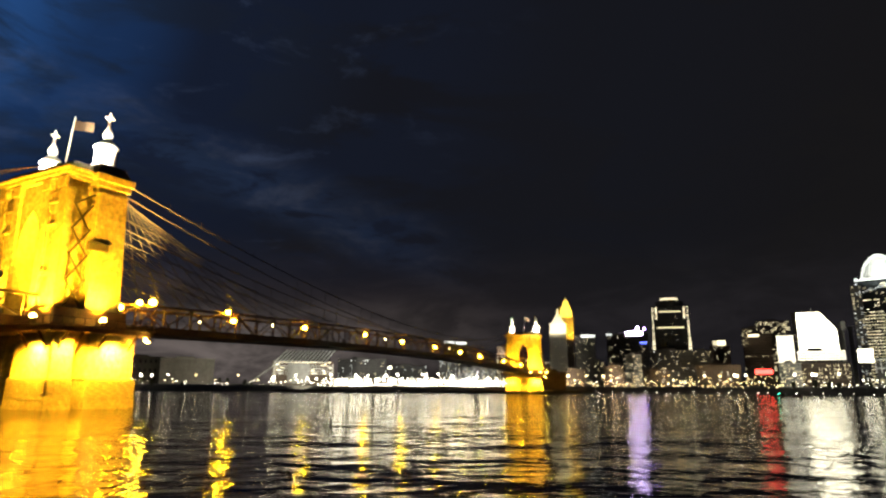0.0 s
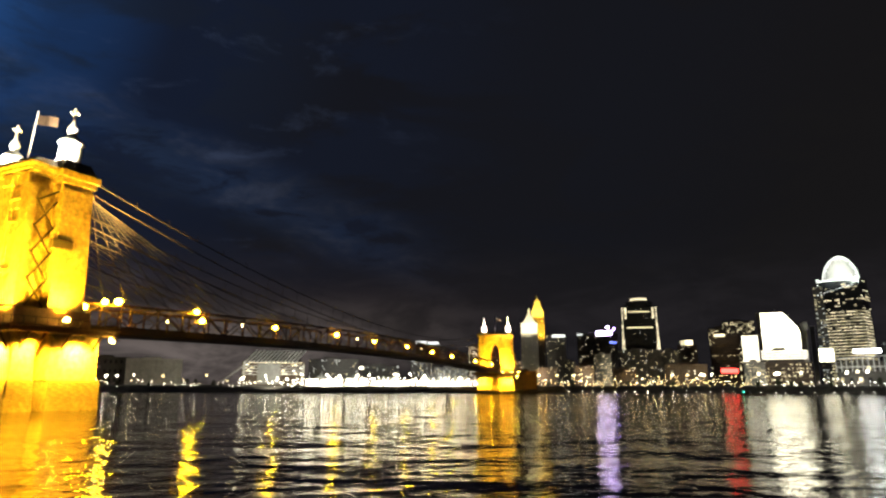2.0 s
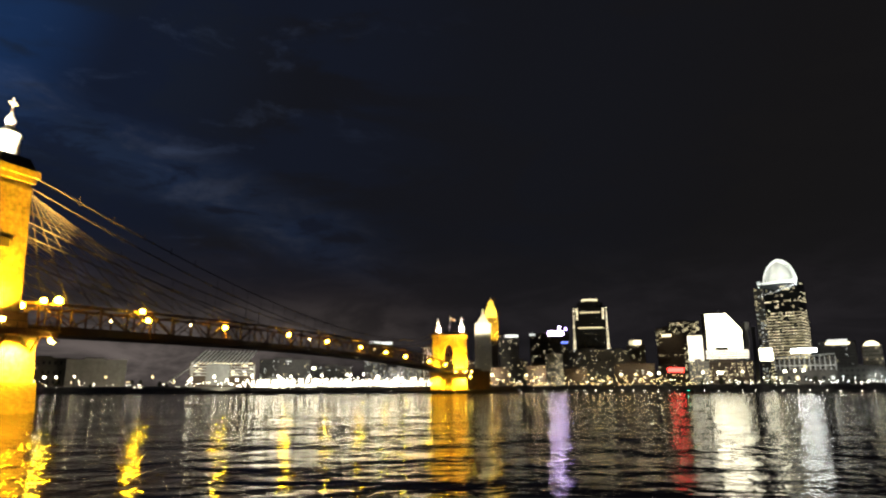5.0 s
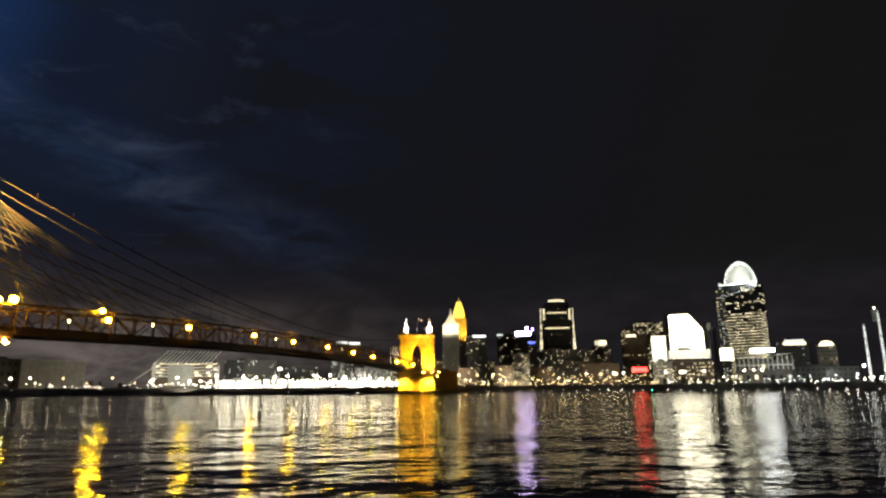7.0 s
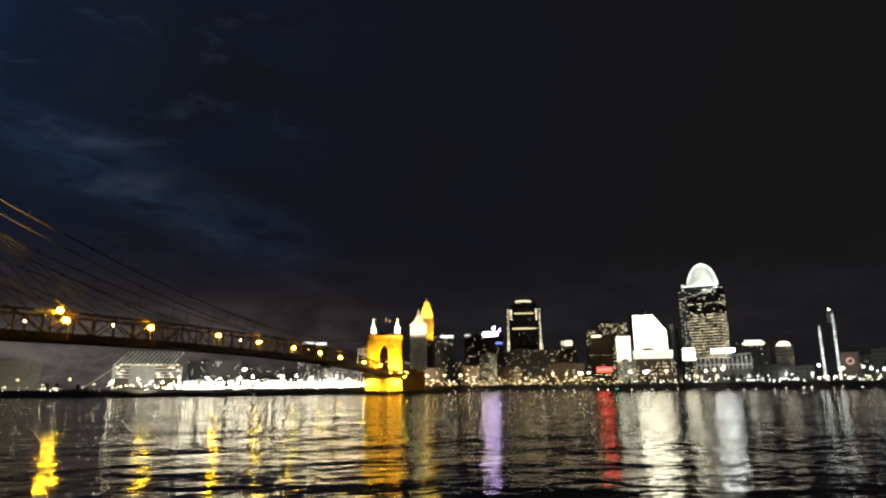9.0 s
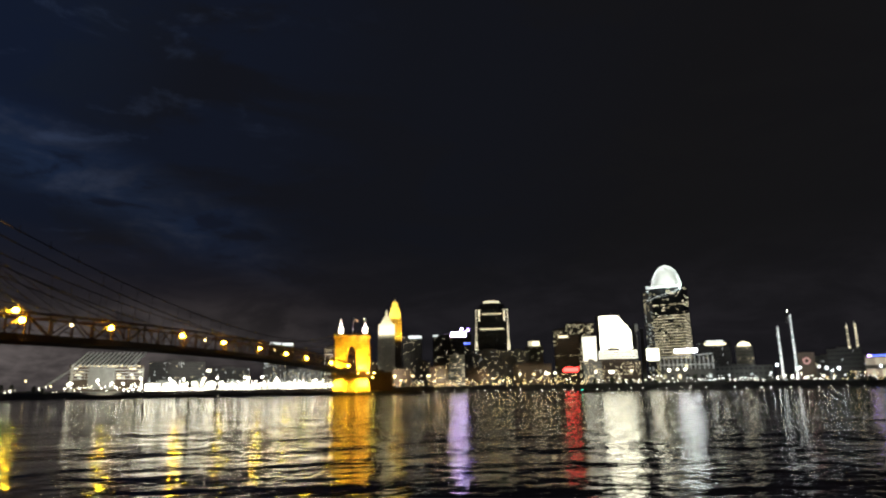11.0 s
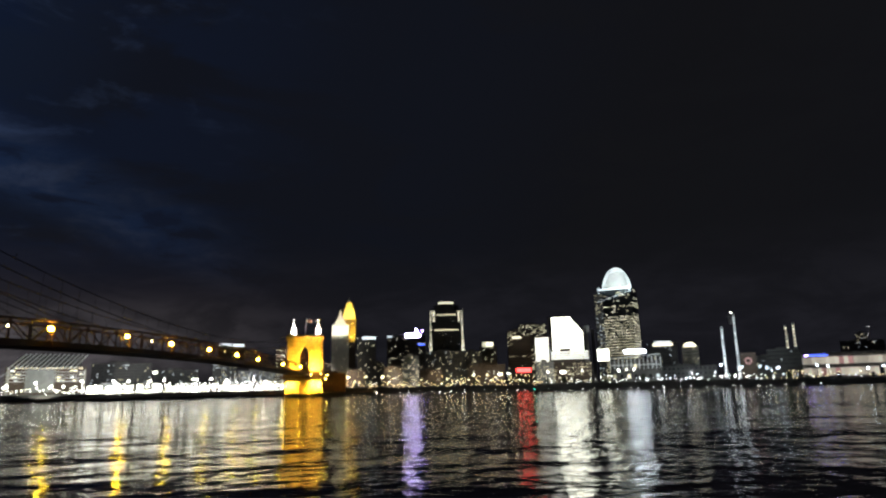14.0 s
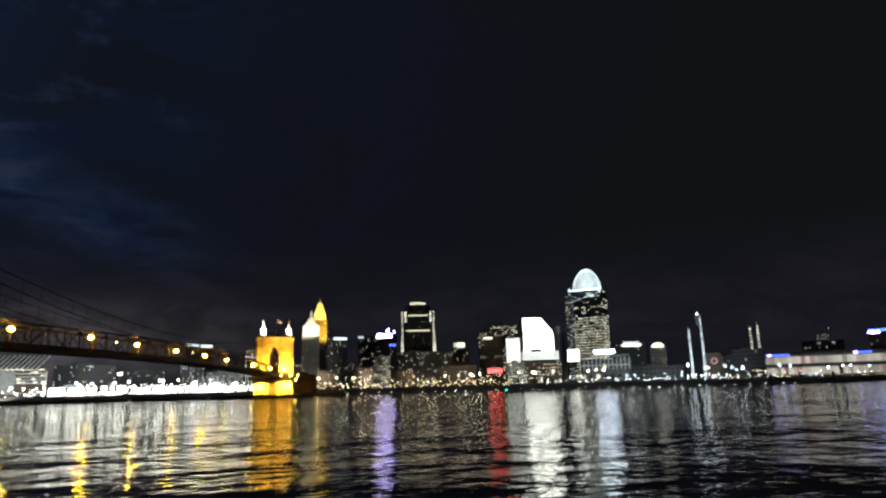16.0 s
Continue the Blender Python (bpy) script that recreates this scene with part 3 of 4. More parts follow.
def building(name, b0, b1, reach, el, label, wall, depth=30.0, turn=0.0, floors=0, cols=0, lit=0.0, glow=None, z0=7.0, side_cols=0, el0=None, category="building", win=(0.38, 0.34), rows_lit=None, seed=1, top_z=None):
    """A block between two bearings, with storeys of dark and lit panes on the side towards the river."""
    rng = random.Random(seed * 77 + int(b0 * 10))
    mid = (b0 + b1) / 2
    z1 = top_z or tall(reach, el, mid)
    zb = tall(reach, el0, mid) if el0 is not None else z0
    full = 2 * FAR_SCALE * reach * math.tan(radians((bearing(b1) - bearing(b0)) / 2))
    a = radians(turn)
    w = (full - depth * abs(math.sin(a))) / math.cos(a)
    t = thing(name, Matrix.Translation(at(mid, reach + depth / 2, 0)) @ Matrix.Rotation(radians(-bearing(mid) + turn), 4, "Z"), label, category)
    bm = bmesh.new()
    box(bm, -w / 2, w / 2, -depth / 2, depth / 2, zb, z1)
    piece("parapet", "box", wall, t, (0, 0, z1 - 0.2), (w + 0.5, depth + 0.5, 1.4))
    if w > 14:
        piece("roof_plant", "box", wall, t, (-w * 0.05, 0, z1 + 1.7), (w * 0.34, depth * 0.45, 2.5))
    if floors > 3 and glow is not BLAZE:
        floors, cols, side_cols = round(floors * 1.4), round(cols * 1.5), round(side_cols * 1.4)
    if floors:
        h = (z1 - zb) / floors
        for i in range(1, floors):
            piece("floor_band", "box", wall, t, (0, 0, zb + i * h), (w + 0.24, depth + 0.24, 0.44))
    part("wall", bm, wall, t)
    dark = bmesh.new()
    count = 0
    faces = [(0, cols, w)]
    if side_cols:
        faces.append((1 if turn < 0 else -1, side_cols, depth))
    for face, nc, wide in faces:
        if not nc or not floors:
            continue
        pw, ph = wide / nc * win[0], h * win[1]
        for i in range(floors):
            p_row = lit if rows_lit is None else rows_lit(i / floors)
            for j in range(nc):
                u, z = -wide / 2 + (j + 0.5) * wide / nc, zb + (i + 0.5) * h
                on = rng.random() < p_row
                if face == 0:
                    c, sz = (u, -depth / 2 - 0.10, z), (pw, 0.16, ph)
                else:
                    c, sz = (face * (w / 2 + 0.10), u, z), (0.16, pw, ph)
                if on:
                    piece("window", "box", glow if not isinstance(glow, tuple) else rng.choice(glow), t, c, sz)
                    count += 1
                else:
                    box(dark, c[0] - sz[0] / 2, c[0] + sz[0] / 2, c[1] - sz[1] / 2, c[1] + sz[1] / 2, c[2] - sz[2] / 2, c[2] + sz[2] / 2)
    if len(dark.verts):
        tagged(part("glazing", dark, GLASS_DARK, t, "rows of unlit panes"), kind="stuff")
    else:
        dark.free()
    return t, w, z1, zb


def sign(t, x0, x1, y, z0, z1, mat, name="sign"):
    return piece(name, "box", mat, t, ((x0 + x1) / 2, y, (z0 + z1) / 2), (x1 - x0, 0.4, z1 - z0))


# white crowned tower with the stepped pyramid
t, w, z1, zb = building("limestone_tower", 11.6, 13.55, 760, 6.66, "pale limestone office tower with a floodlit white temple top", PALE_WALL, 24, 0, 20, 6, 0.08, WARM)
bm = bmesh.new()
D = 760
za, zb2, zc = tall(D, 6.66), tall(D, 7.95), tall(D, 9.93)
block(t, "temple_base", TURRET, -w * 0.5, w * 0.5, -12, 12, za, za + 2)
block(t, "temple_wall", TURRET, -w * 0.44, w * 0.44, -10.5, 10.5, za + 2, zb2 - 1.5)
for i in range(7):
    x = -w * 0.46 + w * 0.92 * i / 6
    piece("column", "rod", TURRET, t, (x, -11.2, (za + zb2) / 2 + 0.25), (1.5, 1.5, zb2 - za - 3.5))
block(t, "temple_cornice", TURRET, -w * 0.5, w * 0.5, -12, 12, zb2 - 1.5, zb2)
for i in range(5):
    k0 = 0.37 * (1 - i / 5.4)
    block(t, "roof_step", TURRET, -w * k0, w * k0, -24 * k0, 24 * k0, zb2 + (zc - zb2) * 0.66 * i / 5, zb2 + (zc - zb2) * 0.66 * (i + 1) / 5, 0.9)
lathe(bm, [(1.9, zb2 + (zc - zb2) * 0.64), (1.6, zb2 + (zc - zb2) * 0.84), (2.0, zb2 + (zc - zb2) * 0.86), (0.5, zb2 + (zc - zb2) * 0.93), (0.2, zc)], 10)
part("lantern", bm, TURRET, t, "white floodlit lantern on the temple top")
q = at(12.53, D - 8)
for dx in (-18, 18):
    spot("crown_floodlight", (q.x + dx, q.y - 34, za - 6), (q.x, q.y + 20, zb2 + 8), 230000, (1.0, 0.93, 0.62), 60)

# added fill spot over a nearer roof, lifts the shaft; no lamp is known there
spot("shaft_fill_light", at(11.0, 612, 42), at(12.53, D, 68), 70000, (1.0, 0.94, 0.80), 44)

# gold topped tower
t, w, z1, zb = building("art_deco_tower", 12.75, 14.35, 800, 8.69, "tall art deco tower floodlit in gold", BRICK_WALL, 24, 0, 34, 6, 0.05, WARM)
bm = bmesh.new()
D = 800
z2, z3, z4 = tall(D, 9.9), tall(D, 10.75), tall(D, 11.38)
block(t, "crown_stage", PALE_WALL, -w * 0.42, w * 0.42, -10, 10, z1, z2 - 4, 0.6)
block(t, "crown_stage", PALE_WALL, -w * 0.34, w * 0.34, -8, 8, z2 - 4, z2 + 2, 0.6)
block(t, "crown_stage", PALE_WALL, -w * 0.24, w * 0.24, -6, 6, z2 + 2, z3, 1.2)
for x in (-1, 1):
    block(t, "crown_buttress", PALE_WALL, x * w * 0.44, x * w * 0.36, -10.6, -8, z1 - 6, z2 - 7, 0.3)
lathe(bm, [(1.4, z3), (1.2, z3 + 4), (0.35, z3 + 5), (0.2, z4)], 8)
part("crown", bm, PALE_WALL, t, "gold lit stepped crown")
q = at(13.5, D - 2)
spot("gold_floodlight", (q.x + 16, q.y - 26, tall(D, 5.5)), (q.x + 4, q.y + 6, tall(D, 8.0)), 1600000, (1.0, 0.62, 0.04), 80)
spot("gold_floodlight", (q.x + 6, q.y - 22, z1 + 1), (q.x, q.y + 8, z2 + 4), 260000, (1.0, 0.62, 0.04), 90)

t, w, z1, zb = building("office_block", 14.47, 16.71, 640, 6.43, "dark glass office block with a lit roof band", DARK_WALL, 28, 0, 15, 8, 0.16, (WARM, WARM_BRIGHT))
sign(t, -w * 0.2, w * 0.48, -14.3, z1 - 2.4, z1 + 0.6, COOL, "roof_light")
building("apartment_block", 5.51, 7.18, 620, 5.11, "apartment block with many lit windows behind the bridge", BRICK_WALL, 26, 0, 15, 7, 0.75, (WARM_BRIGHT, LIT_ROW))
t, w, z1, zb = building("office_tower", 17.98, 22.57, 700, 6.5, "broad dark office tower with blue and violet roof signs", DARK_WALL, 34, 0, 16, 14, 0.10, (WARM, WARM_BRIGHT))
sign(t, -w * 0.02, w * 0.36, -17.3, z1 - 2.0, z1 + 3.6, ICE)
sign(t, w * 0.30, w * 0.46, -17.3, z1 - 14, z1 - 12.4, BLUE)
piece("sign", "ball", ICE, t, (w * 0.26, -16, z1 + 9), (2.0, 0.8, 1.6))
piece("sign", "ball", VIOLET, t, (w * 0.42, -16, z1 + 7), (1.3, 0.8, 2.0))
sign(t, -w * 0.5, -w * 0.36, -17.3, z1 - 2, z1 + 0.5, COOL)
building("low_block", 19.87, 21.71, 540, 3.96, "pale low block with a few lit windows", CONCRETE, 20, 0, 8, 7, 0.3, (WARM, WARM_BRIGHT))
building("low_block", 16.2, 17.7, 560, 3.2, "dark low block near the bridge approach", DARK_WALL, 20, 0, 6, 6, 0.2, (WARM, WARM_BRIGHT))

# round fronted tower with light columns
t, w, z1, zb = building("round_front_tower", 23.1, 27.0, 610, 9.54, "dark glass tower with light columns and a lit ring", BLACK_GLASS, 34, 0, 30, 14, 0.03, (WARM, COOL), el0=4.48)
D = 610
bm = bmesh.new()
lathe(bm, [(w * 0.40, z1 - 1), (w * 0.40, tall(D, 10.35)), (w * 0.30, tall(D, 10.36)), (w * 0.30, tall(D, 10.5))], 28, 0, 0)
part("drum", bm, BLACK_GLASS, t)
bm = bmesh.new()
lathe(bm, [(w * 0.245, tall(D, 10.36)), (w * 0.245, tall(D, 10.75))], 28, 0, -2)
part("ring_light", bm, WARM_BRIGHT, t, "lit roof ring")
for x in (-1, 1):
    for i in range(26):
        z = zb + (z1 - zb) * (i + 0.5) / 26
        piece("column_light", "box", WARM_BRIGHT, t, (x * w * (0.475 + 0.015 * (1 - i / 26)), -17.4, z), (w * (0.028 + 0.06 * (1 - i / 26) ** 3), 0.5, (z1 - zb) / 26 * 0.5))
    for i in range(6):
        piece("column_light", "box", WARM_BRIGHT, t, (x * w * 0.385, -17.4, z1 - 2 - i * 2.4), (w * 0.05, 0.5, 1.6))
sign(t, -w * 0.36, w * 0.36, -17.4, tall(D, 7.1), tall(D, 7.22), WARM, "lit_floor")
sign(t, -w * 0.30, w * 0.30, -17.4, tall(D, 9.0), tall(D, 9.1), WARM, "lit_floor")
building("office_podium", 22.6, 27.1, 590, 4.42, "dark podium block with scattered lit windows", DARK_WALL, 40, 0, 11, 16, 0.13, (WARM, WARM_BRIGHT, COOL))
building("office_block", 26.95, 29.2, 600, 4.3, "dark office block with scattered lit windows", DARK_WALL, 30, 0, 11, 8, 0.15, (WARM, WARM_BRIGHT))
t, w, z1, zb = building("office_block", 28.9, 30.9, 640, 4.80, "dark block with a glowing penthouse", BRICK_WALL, 26, 0, 12, 7, 0.12, (WARM, WARM_BRIGHT))
for i in range(3):
    sign(t, -w * 0.33 + i * w * 0.22, -w * 0.33 + i * w * 0.22 + w * 0.19, -10, z1 + 0.6, z1 + 6.6, WARM_BRIGHT, "penthouse_window")

# hotel group
building("hotel_tower", 32.2, 34.6, 620, 6.59, "brown slab with a grid of balconies", BRICK_WALL, 24, 0, 22, 9, 0.22, (WARM,), win=(0.75, 0.55))
building("hotel_tower", 33.6, 36.75, 640, 7.23, "taller brown slab with a lit roof grid", BRICK_WALL, 24, 0, 24, 11, 0.0, (WARM,), rows_lit=lambda k: 0.55 if k > 0.82 else 0.12, win=(0.75, 0.5))
t, w, z1, zb = building("office_block", 32.35, 34.98, 560, 5.97, "dark brown office block with a red sign", BRICK_WALL, 26, 0, 14, 10, 0.06, (WARM,), rows_lit=lambda k: 0.5 if 0.5 < k < 0.57 else 0.04)
sign(t, -w * 0.35, w * 0.05, -13.3, z1 - 3, z1 - 0.6, WARM_BRIGHT)
sign(t, -w * 0.20, w * 0.42, -13.4, tall(560, 1.68), tall(560, 2.14), RED)
building("lit_office_block", 35.4, 36.95, 552, 5.69, "office block with every floor brightly lit", PALE_WALL, 24, 0, 12, 3, 1.0, LIT_ROW, win=(0.94, 0.56), el0=1.6)
building("low_block", 35.35, 37.38, 500, 2.68, "low pale block with a few lit windows", CONCRETE, 20, 0, 5, 8, 0.35, (WARM, WARM_BRIGHT))

# blazing white block with a stepped shoulder
D = 575
t, w, z1, zb = building("white_lit_tower", 37.4, 40.85, D, 6.1, "blazing white lit office tower with a stepped shoulder", PALE_WALL, 26, 0, 15, 7, 1.0, BLAZE, el0=2.6, win=(0.97, 0.80))
zt = tall(D, 7.9, 39)
steps = 9
bm = bmesh.new()
outline = [(-w / 2, z1), (-w / 2, zt)]
for i in range(steps - 1, -1, -1):
    x = w * 0.12 + w * 0.36 * (1 - i / (steps - 1))
    outline += [(x, z1 + (zt - z1) * (i + 1) / steps), (x, z1 + (zt - z1) * i / steps)]
prism(bm, outline, -12.8, 12.8)
part("shoulder", bm, PALE_WALL, t)
for i in range(steps):
    zc = z1 + (zt - z1) * (i + 0.5) / steps
    for j in range(3):
        x0, x1 = -w / 2, w * 0.12 + w * 0.36 * (1 - (i / (steps - 1)))
        piece("window", "box", BLAZE, t, (x0 + (x1 - x0) * (j + 0.5) / 3, -13.0, zc), ((x1 - x0) / 3 * 0.97, 0.3, (zt - z1) / steps * 0.86))
beam("mast", (-w * 0.1, -8, zt), (-w * 0.1, -8, zt + 5), 0.5, WHITE_STEEL, t, "rod")
for k in (3.75, 3.5, 3.25, 3.0):
    sign(t, -w * 0.56, w * 0.62, -38.5, tall(D - 15, k, 39), tall(D - 15, k + 0.08, 39), LIT_ROW, "lit_ledge")
building("office_podium", 37.0, 40.9, 560, 3.98, "dark terraced podium under the white tower", DARK_WALL, 24, 0, 9, 10, 0.2, (WARM, WARM_BRIGHT))
building("office_slab", 36.98, 37.36, 590, 7.95, "narrow dark slab beside the white tower", DARK_WALL, 20, 0, 20, 2, 0.05, (WARM,))
building("riverfront_block", 37.2, 41.6, 500, 2.6, "low riverfront block with warm lit windows", BRICK_WALL, 22, 0, 4, 16, 0.45, (WARM, WARM_BRIGHT))

# tall tower with the glowing tiara dome
D = 600
t, w, z1, zb = building("tiara_tower", 42.8, 47.1, D, 10.70, "tall dark glass tower with lit floors and a glowing tiara dome", BLACK_GLASS, 30, -14, 24, 11, 0.2, (WARM, WARM_BRIGHT), side_cols=4, win=(0.72, 0.26),
                        rows_lit=lambda k: 1.0 if 0.41 < k < 0.45 else (0.94 if k < 0.68 else (0.6 if 0.78 < k < 0.81 else (0.22 if k < 0.93 else 0.1))))
zd = tall(D, 13.25, 45)
rx = w * 0.43
bm = bmesh.new()
n1, n2 = 32, 15
rings = []
for i in range(n2 + 1):
    k = i / n2
    rings.append([bm.verts.new((rx * math.cos(math.pi / 2 * k) ** 1.1 * math.cos(2 * math.pi * j / n1), 13 * math.cos(math.pi / 2 * k) ** 1.1 * math.sin(2 * math.pi * j / n1), z1 + 0.5 + (zd - z1) * math.sin(math.pi / 2 * k))) for j in range(n1)])
for p, q in zip(rings, rings[1:]):
    for j in range(n1):
        bm.faces.new((p[j], p[(j + 1) % n1], q[(j + 1) % n1], q[j]))
shell = part("dome", bm, CROWN, t, "glowing open lattice dome", False)
md = shell.modifiers.new("lattice", "WIREFRAME")
md.thickness, md.use_even_offset = 0.30, False
bm = bmesh.new()
lathe(bm, [(rx * 0.80, z1 + 0.4), (rx * 0.74, z1 + (zd - z1) * 0.35), (rx * 0.5, z1 + (zd - z1) * 0.68), (rx * 0.12, z1 + (zd - z1) * 0.9)], 20)
core = part("dome_core", bm, PALE_WALL, t, "white lit core inside the dome", True)
core.scale = (1, 0.7, 1)
sign(t, -w * 0.42, w * 0.42, -15.3, z1 - 0.2, z1 + 0.9, CROWN, "crown_band")
for i in range(14):
    x = -w * 0.47 + w * 0.94 * ((i * 5) % 14) / 13
    sign(t, x - 0.5, x + 0.5, -15.3, z1 - 4.5 - (i * 7) % 11, z1 - 3.2 - (i * 7) % 11, COOL, "fin_light")
for x in (-1, 1):
    sign(t, x * w * 0.46 - 1.6, x * w * 0.46 + 1.6, -15.3, z1 - 1.0, z1 + 3.0, COOL, "corner_light")
q = at(45.0, D - 10)
spot("dome_floodlight", (q.x - 6, q.y - 10, z1 + 1.5), (q.x + 6, q.y + 12, z1 + 16), 190000, (0.88, 1.0, 0.96), 110)
building("tower_wing", 42.4, 43.3, D - 10, 10.2, "narrow lit glass wing of the tall tower", DARK_WALL, 20, 0, 30, 2, 0.45, (COOL, WARM))

# slim grey pylons of the bridge behind the riverfront
for b, e in ((41.15, 6.6), (41.95, 6.2)):
    q = at(b, 690)
    t = thing("bridge_pylon", Matrix.Translation((q.x, q.y, 8)) @ Matrix.Rotation(radians(-bearing(b)), 4, "Z"), "slim grey stone pylon of a far bridge", "pylon", "far bridge pylons")
    block(t, "shaft", PALE_WALL, -2.6, 2.6, -2.6, 2.6, 0, tall(690, e, 41) - 11, 0.4)
    block(t, "cap", PALE_WALL, -3.0, 3.0, -3.0, 3.0, tall(690, e, 41) - 11.05, tall(690, e, 41) - 8)

# ball park and its neighbours
building("lit_pavilion", 42.3, 43.55, 560, 4.0, "low pavilion blazing with white light", PALE_WALL, 18, 0, 3, 4, 1.0, BLAZE, el0=2.6, win=(0.9, 0.8))
D = 480
t, w, z1, zb = building("ball_park_stand", 43.6, 48.9, D, 2.5, "open steel ball park stand with warm lit concourses", DARK_WALL, 40, 0, 2, 7, 0.25, (WARM, WARM_BRIGHT, COOL), category="stadium")
for i in range(13):
    x = -w / 2 + w * i / 12
    beam("truss_post", (x, -20.5, z1 - 8), (x, -20.5, z1 + 4), 0.6, WHITE_STEEL, t)
for z in (z1 - 4, z1 + 3):
    beam("truss_chord", (-w / 2, -20.5, z), (w / 2, -20.5, z + (3.0 if z > z1 else 0.0)), 0.7, WHITE_STEEL, t)
sign(t, -w * 0.20, w * 0.22, -20.8, tall(D, 3.38, 46), tall(D, 3.75, 46), ARENA, "roof_light")
t, w, z1, zb = building("office_block", 47.6, 50.67, 640, 4.3, "dark block with a bright lit top floor", DARK_WALL, 30, 0, 10, 12, 0.12, (WARM, COOL))
sign(t, -w * 0.30, w * 0.36, -15.4, z1 - 3.6, z1 - 0.8, WARM_BRIGHT, "lit_floor")
sign(t, -w * 0.25, w * 0.30, -15.4, z1 + 0.4, z1 + 2.2, COOL, "lit_floor")
t, w, z1, zb = building("domed_hall", 51.1, 52.7, 640, 3.7, "hall with a glowing round dome", PALE_WALL, 20, 0, 7, 5, 0.3, (WARM,))
bm = bmesh.new()
bmesh.ops.create_uvsphere(bm, u_segments=18, v_segments=10, radius=1.0, matrix=Matrix.Translation((0, 0, z1)) @ Matrix.Diagonal((w * 0.42, w * 0.42, 6.5, 1)))
part("dome", bm, WARM_BRIGHT, t, "lit glass dome", True)
building("ball_park_stand", 49.0, 54.3, 540, 1.7, "dark side of the ball park stand", DARK_WALL, 40, 0, 3, 12, 0.08, (COOL, WARM), category="stadium")


def lattice_mast(b, reach, el, label, wide=1.7, lights=24, mat=COOL):
    t = thing("light_mast", Matrix.Translation(at(b, reach, 0)) @ Matrix.Rotation(radians(-bearing(b)), 4, "Z"), label, "mast", "light masts")
    z1 = tall(reach, el, b)
    for x in (-1, 1):
        beam("leg", (x * wide / 2, 0, 6), (x * wide * 0.3, 0, z1), 0.45, WHITE_STEEL, t)
    for i in range(lights):
        z = 9 + (z1 - 10) * i / lights
        piece("rung", "box", mat, t, (0, -0.2, z), (wide * 0.75, 0.5, (z1 - 10) / lights * 0.42))
    return t


lattice_mast(55.1, 470, 5.58, "white lattice stack with rows of lights beside the ball park")
t = lattice_mast(56.3, 470, 6.75, "taller white lattice stack with a lamp panel on top")
zt = tall(470, 6.9, 56)
for i in range(5):
    beam("panel_bar", (-3.8, 0, zt - 1 - i * 2.2), (-0.6, 0, zt - 1 - i * 2.2), 0.35, CONCRETE, t)
for x in (-3.8, -2.2):
    beam("panel_frame", (x, 0, zt - 10.5), (x, 0, zt - 0.5), 0.35, CONCRETE, t)
piece("top_lamp", "ball", WHITE_LAMP, t, (-1.8, 0, zt + 0.6), (0.5, 0.5, 0.5))
lattice_mast(60.75, 620, 5.39, "slim lit bridge pylon beyond the ball park", 2.2, 16, WARM_BRIGHT)
lattice_mast(61.4, 620, 5.61, "slim lit bridge pylon beyond the ball park", 2.2, 16, WARM_BRIGHT)
t = thing("floodlight_mast", Matrix.Translation(at(41.38, 520, 0)), "tall unlit ball park floodlight mast", "mast", "light masts")
beam("pole", (0, 0, 6), (0, 0, tall(520, 6.0, 56)), 1.0, CONCRETE, t, "rod")
piece("lamp_panel", "box", CONCRETE, t, (0, 0, tall(520, 6.0, 56)), (4.5, 1.0, 8))

for b in (54.6, 55.0, 55.3, 55.9, 56.3, 56.6, 57.0):
    tz = thing("base_floodlight", Matrix.Translation(at(b, 466, 7)), "white floodlight at the foot of the stacks", "floodlight", "stack floodlights")
    beam("post", (0, 0, -1), (0, 0, 2.0 + (b * 10) % 3), 0.2, STEEL, tz, "rod")
    piece("globe", "ball", WHITE_LAMP, tz, (0, 0, 2.4 + (b * 10) % 3), (0.5, 0.5, 0.5))
t, w, z1, zb = building("score_board_house", 56.5, 57.9, 480, 2.75, "dark red ball park board with a pale ring", BRICK_WALL, 10, 0, 0, 0, z0=6, category="board")
bm = bmesh.new()
for i in range(28):
    a, b = 2 * math.pi * i / 28, 2 * math.pi * (i + 1) / 28
    q4 = [bm.verts.new((r * math.cos(c), -5.4, z1 - 7 + r * math.sin(c))) for r, c in ((2.9, a), (2.9, b), (2.1, b), (2.1, a))]
    bm.faces.new(q4)
part("ring", bm, RING, t, "pale red lit ring")
building("grand_stand", 58.9, 61.7, 560, 3.0, "dark ball park grand stand", DARK_WALL, 40, 0, 5, 12, 0.02, (COOL,), category="stadium")
mast = thing("hill_mast", Matrix.Translation(at(67.2, 985, 0)), "thin mast with lamps on the far hill", "mast", "light masts")
beam("pole", (0, 0, 8), (0, 0, tall(985, 4.6, 67)), 0.6, STEEL, mast, "rod")
piece("lamp", "ball", WHITE_LAMP, mast, (0, 0, tall(985, 4.65, 67)), (0.4, 0.4, 0.4))
piece("lamp", "ball", WHITE_LAMP, mast, (0, 0, tall(985, 3.9, 67)), (0.35, 0.35, 0.35))

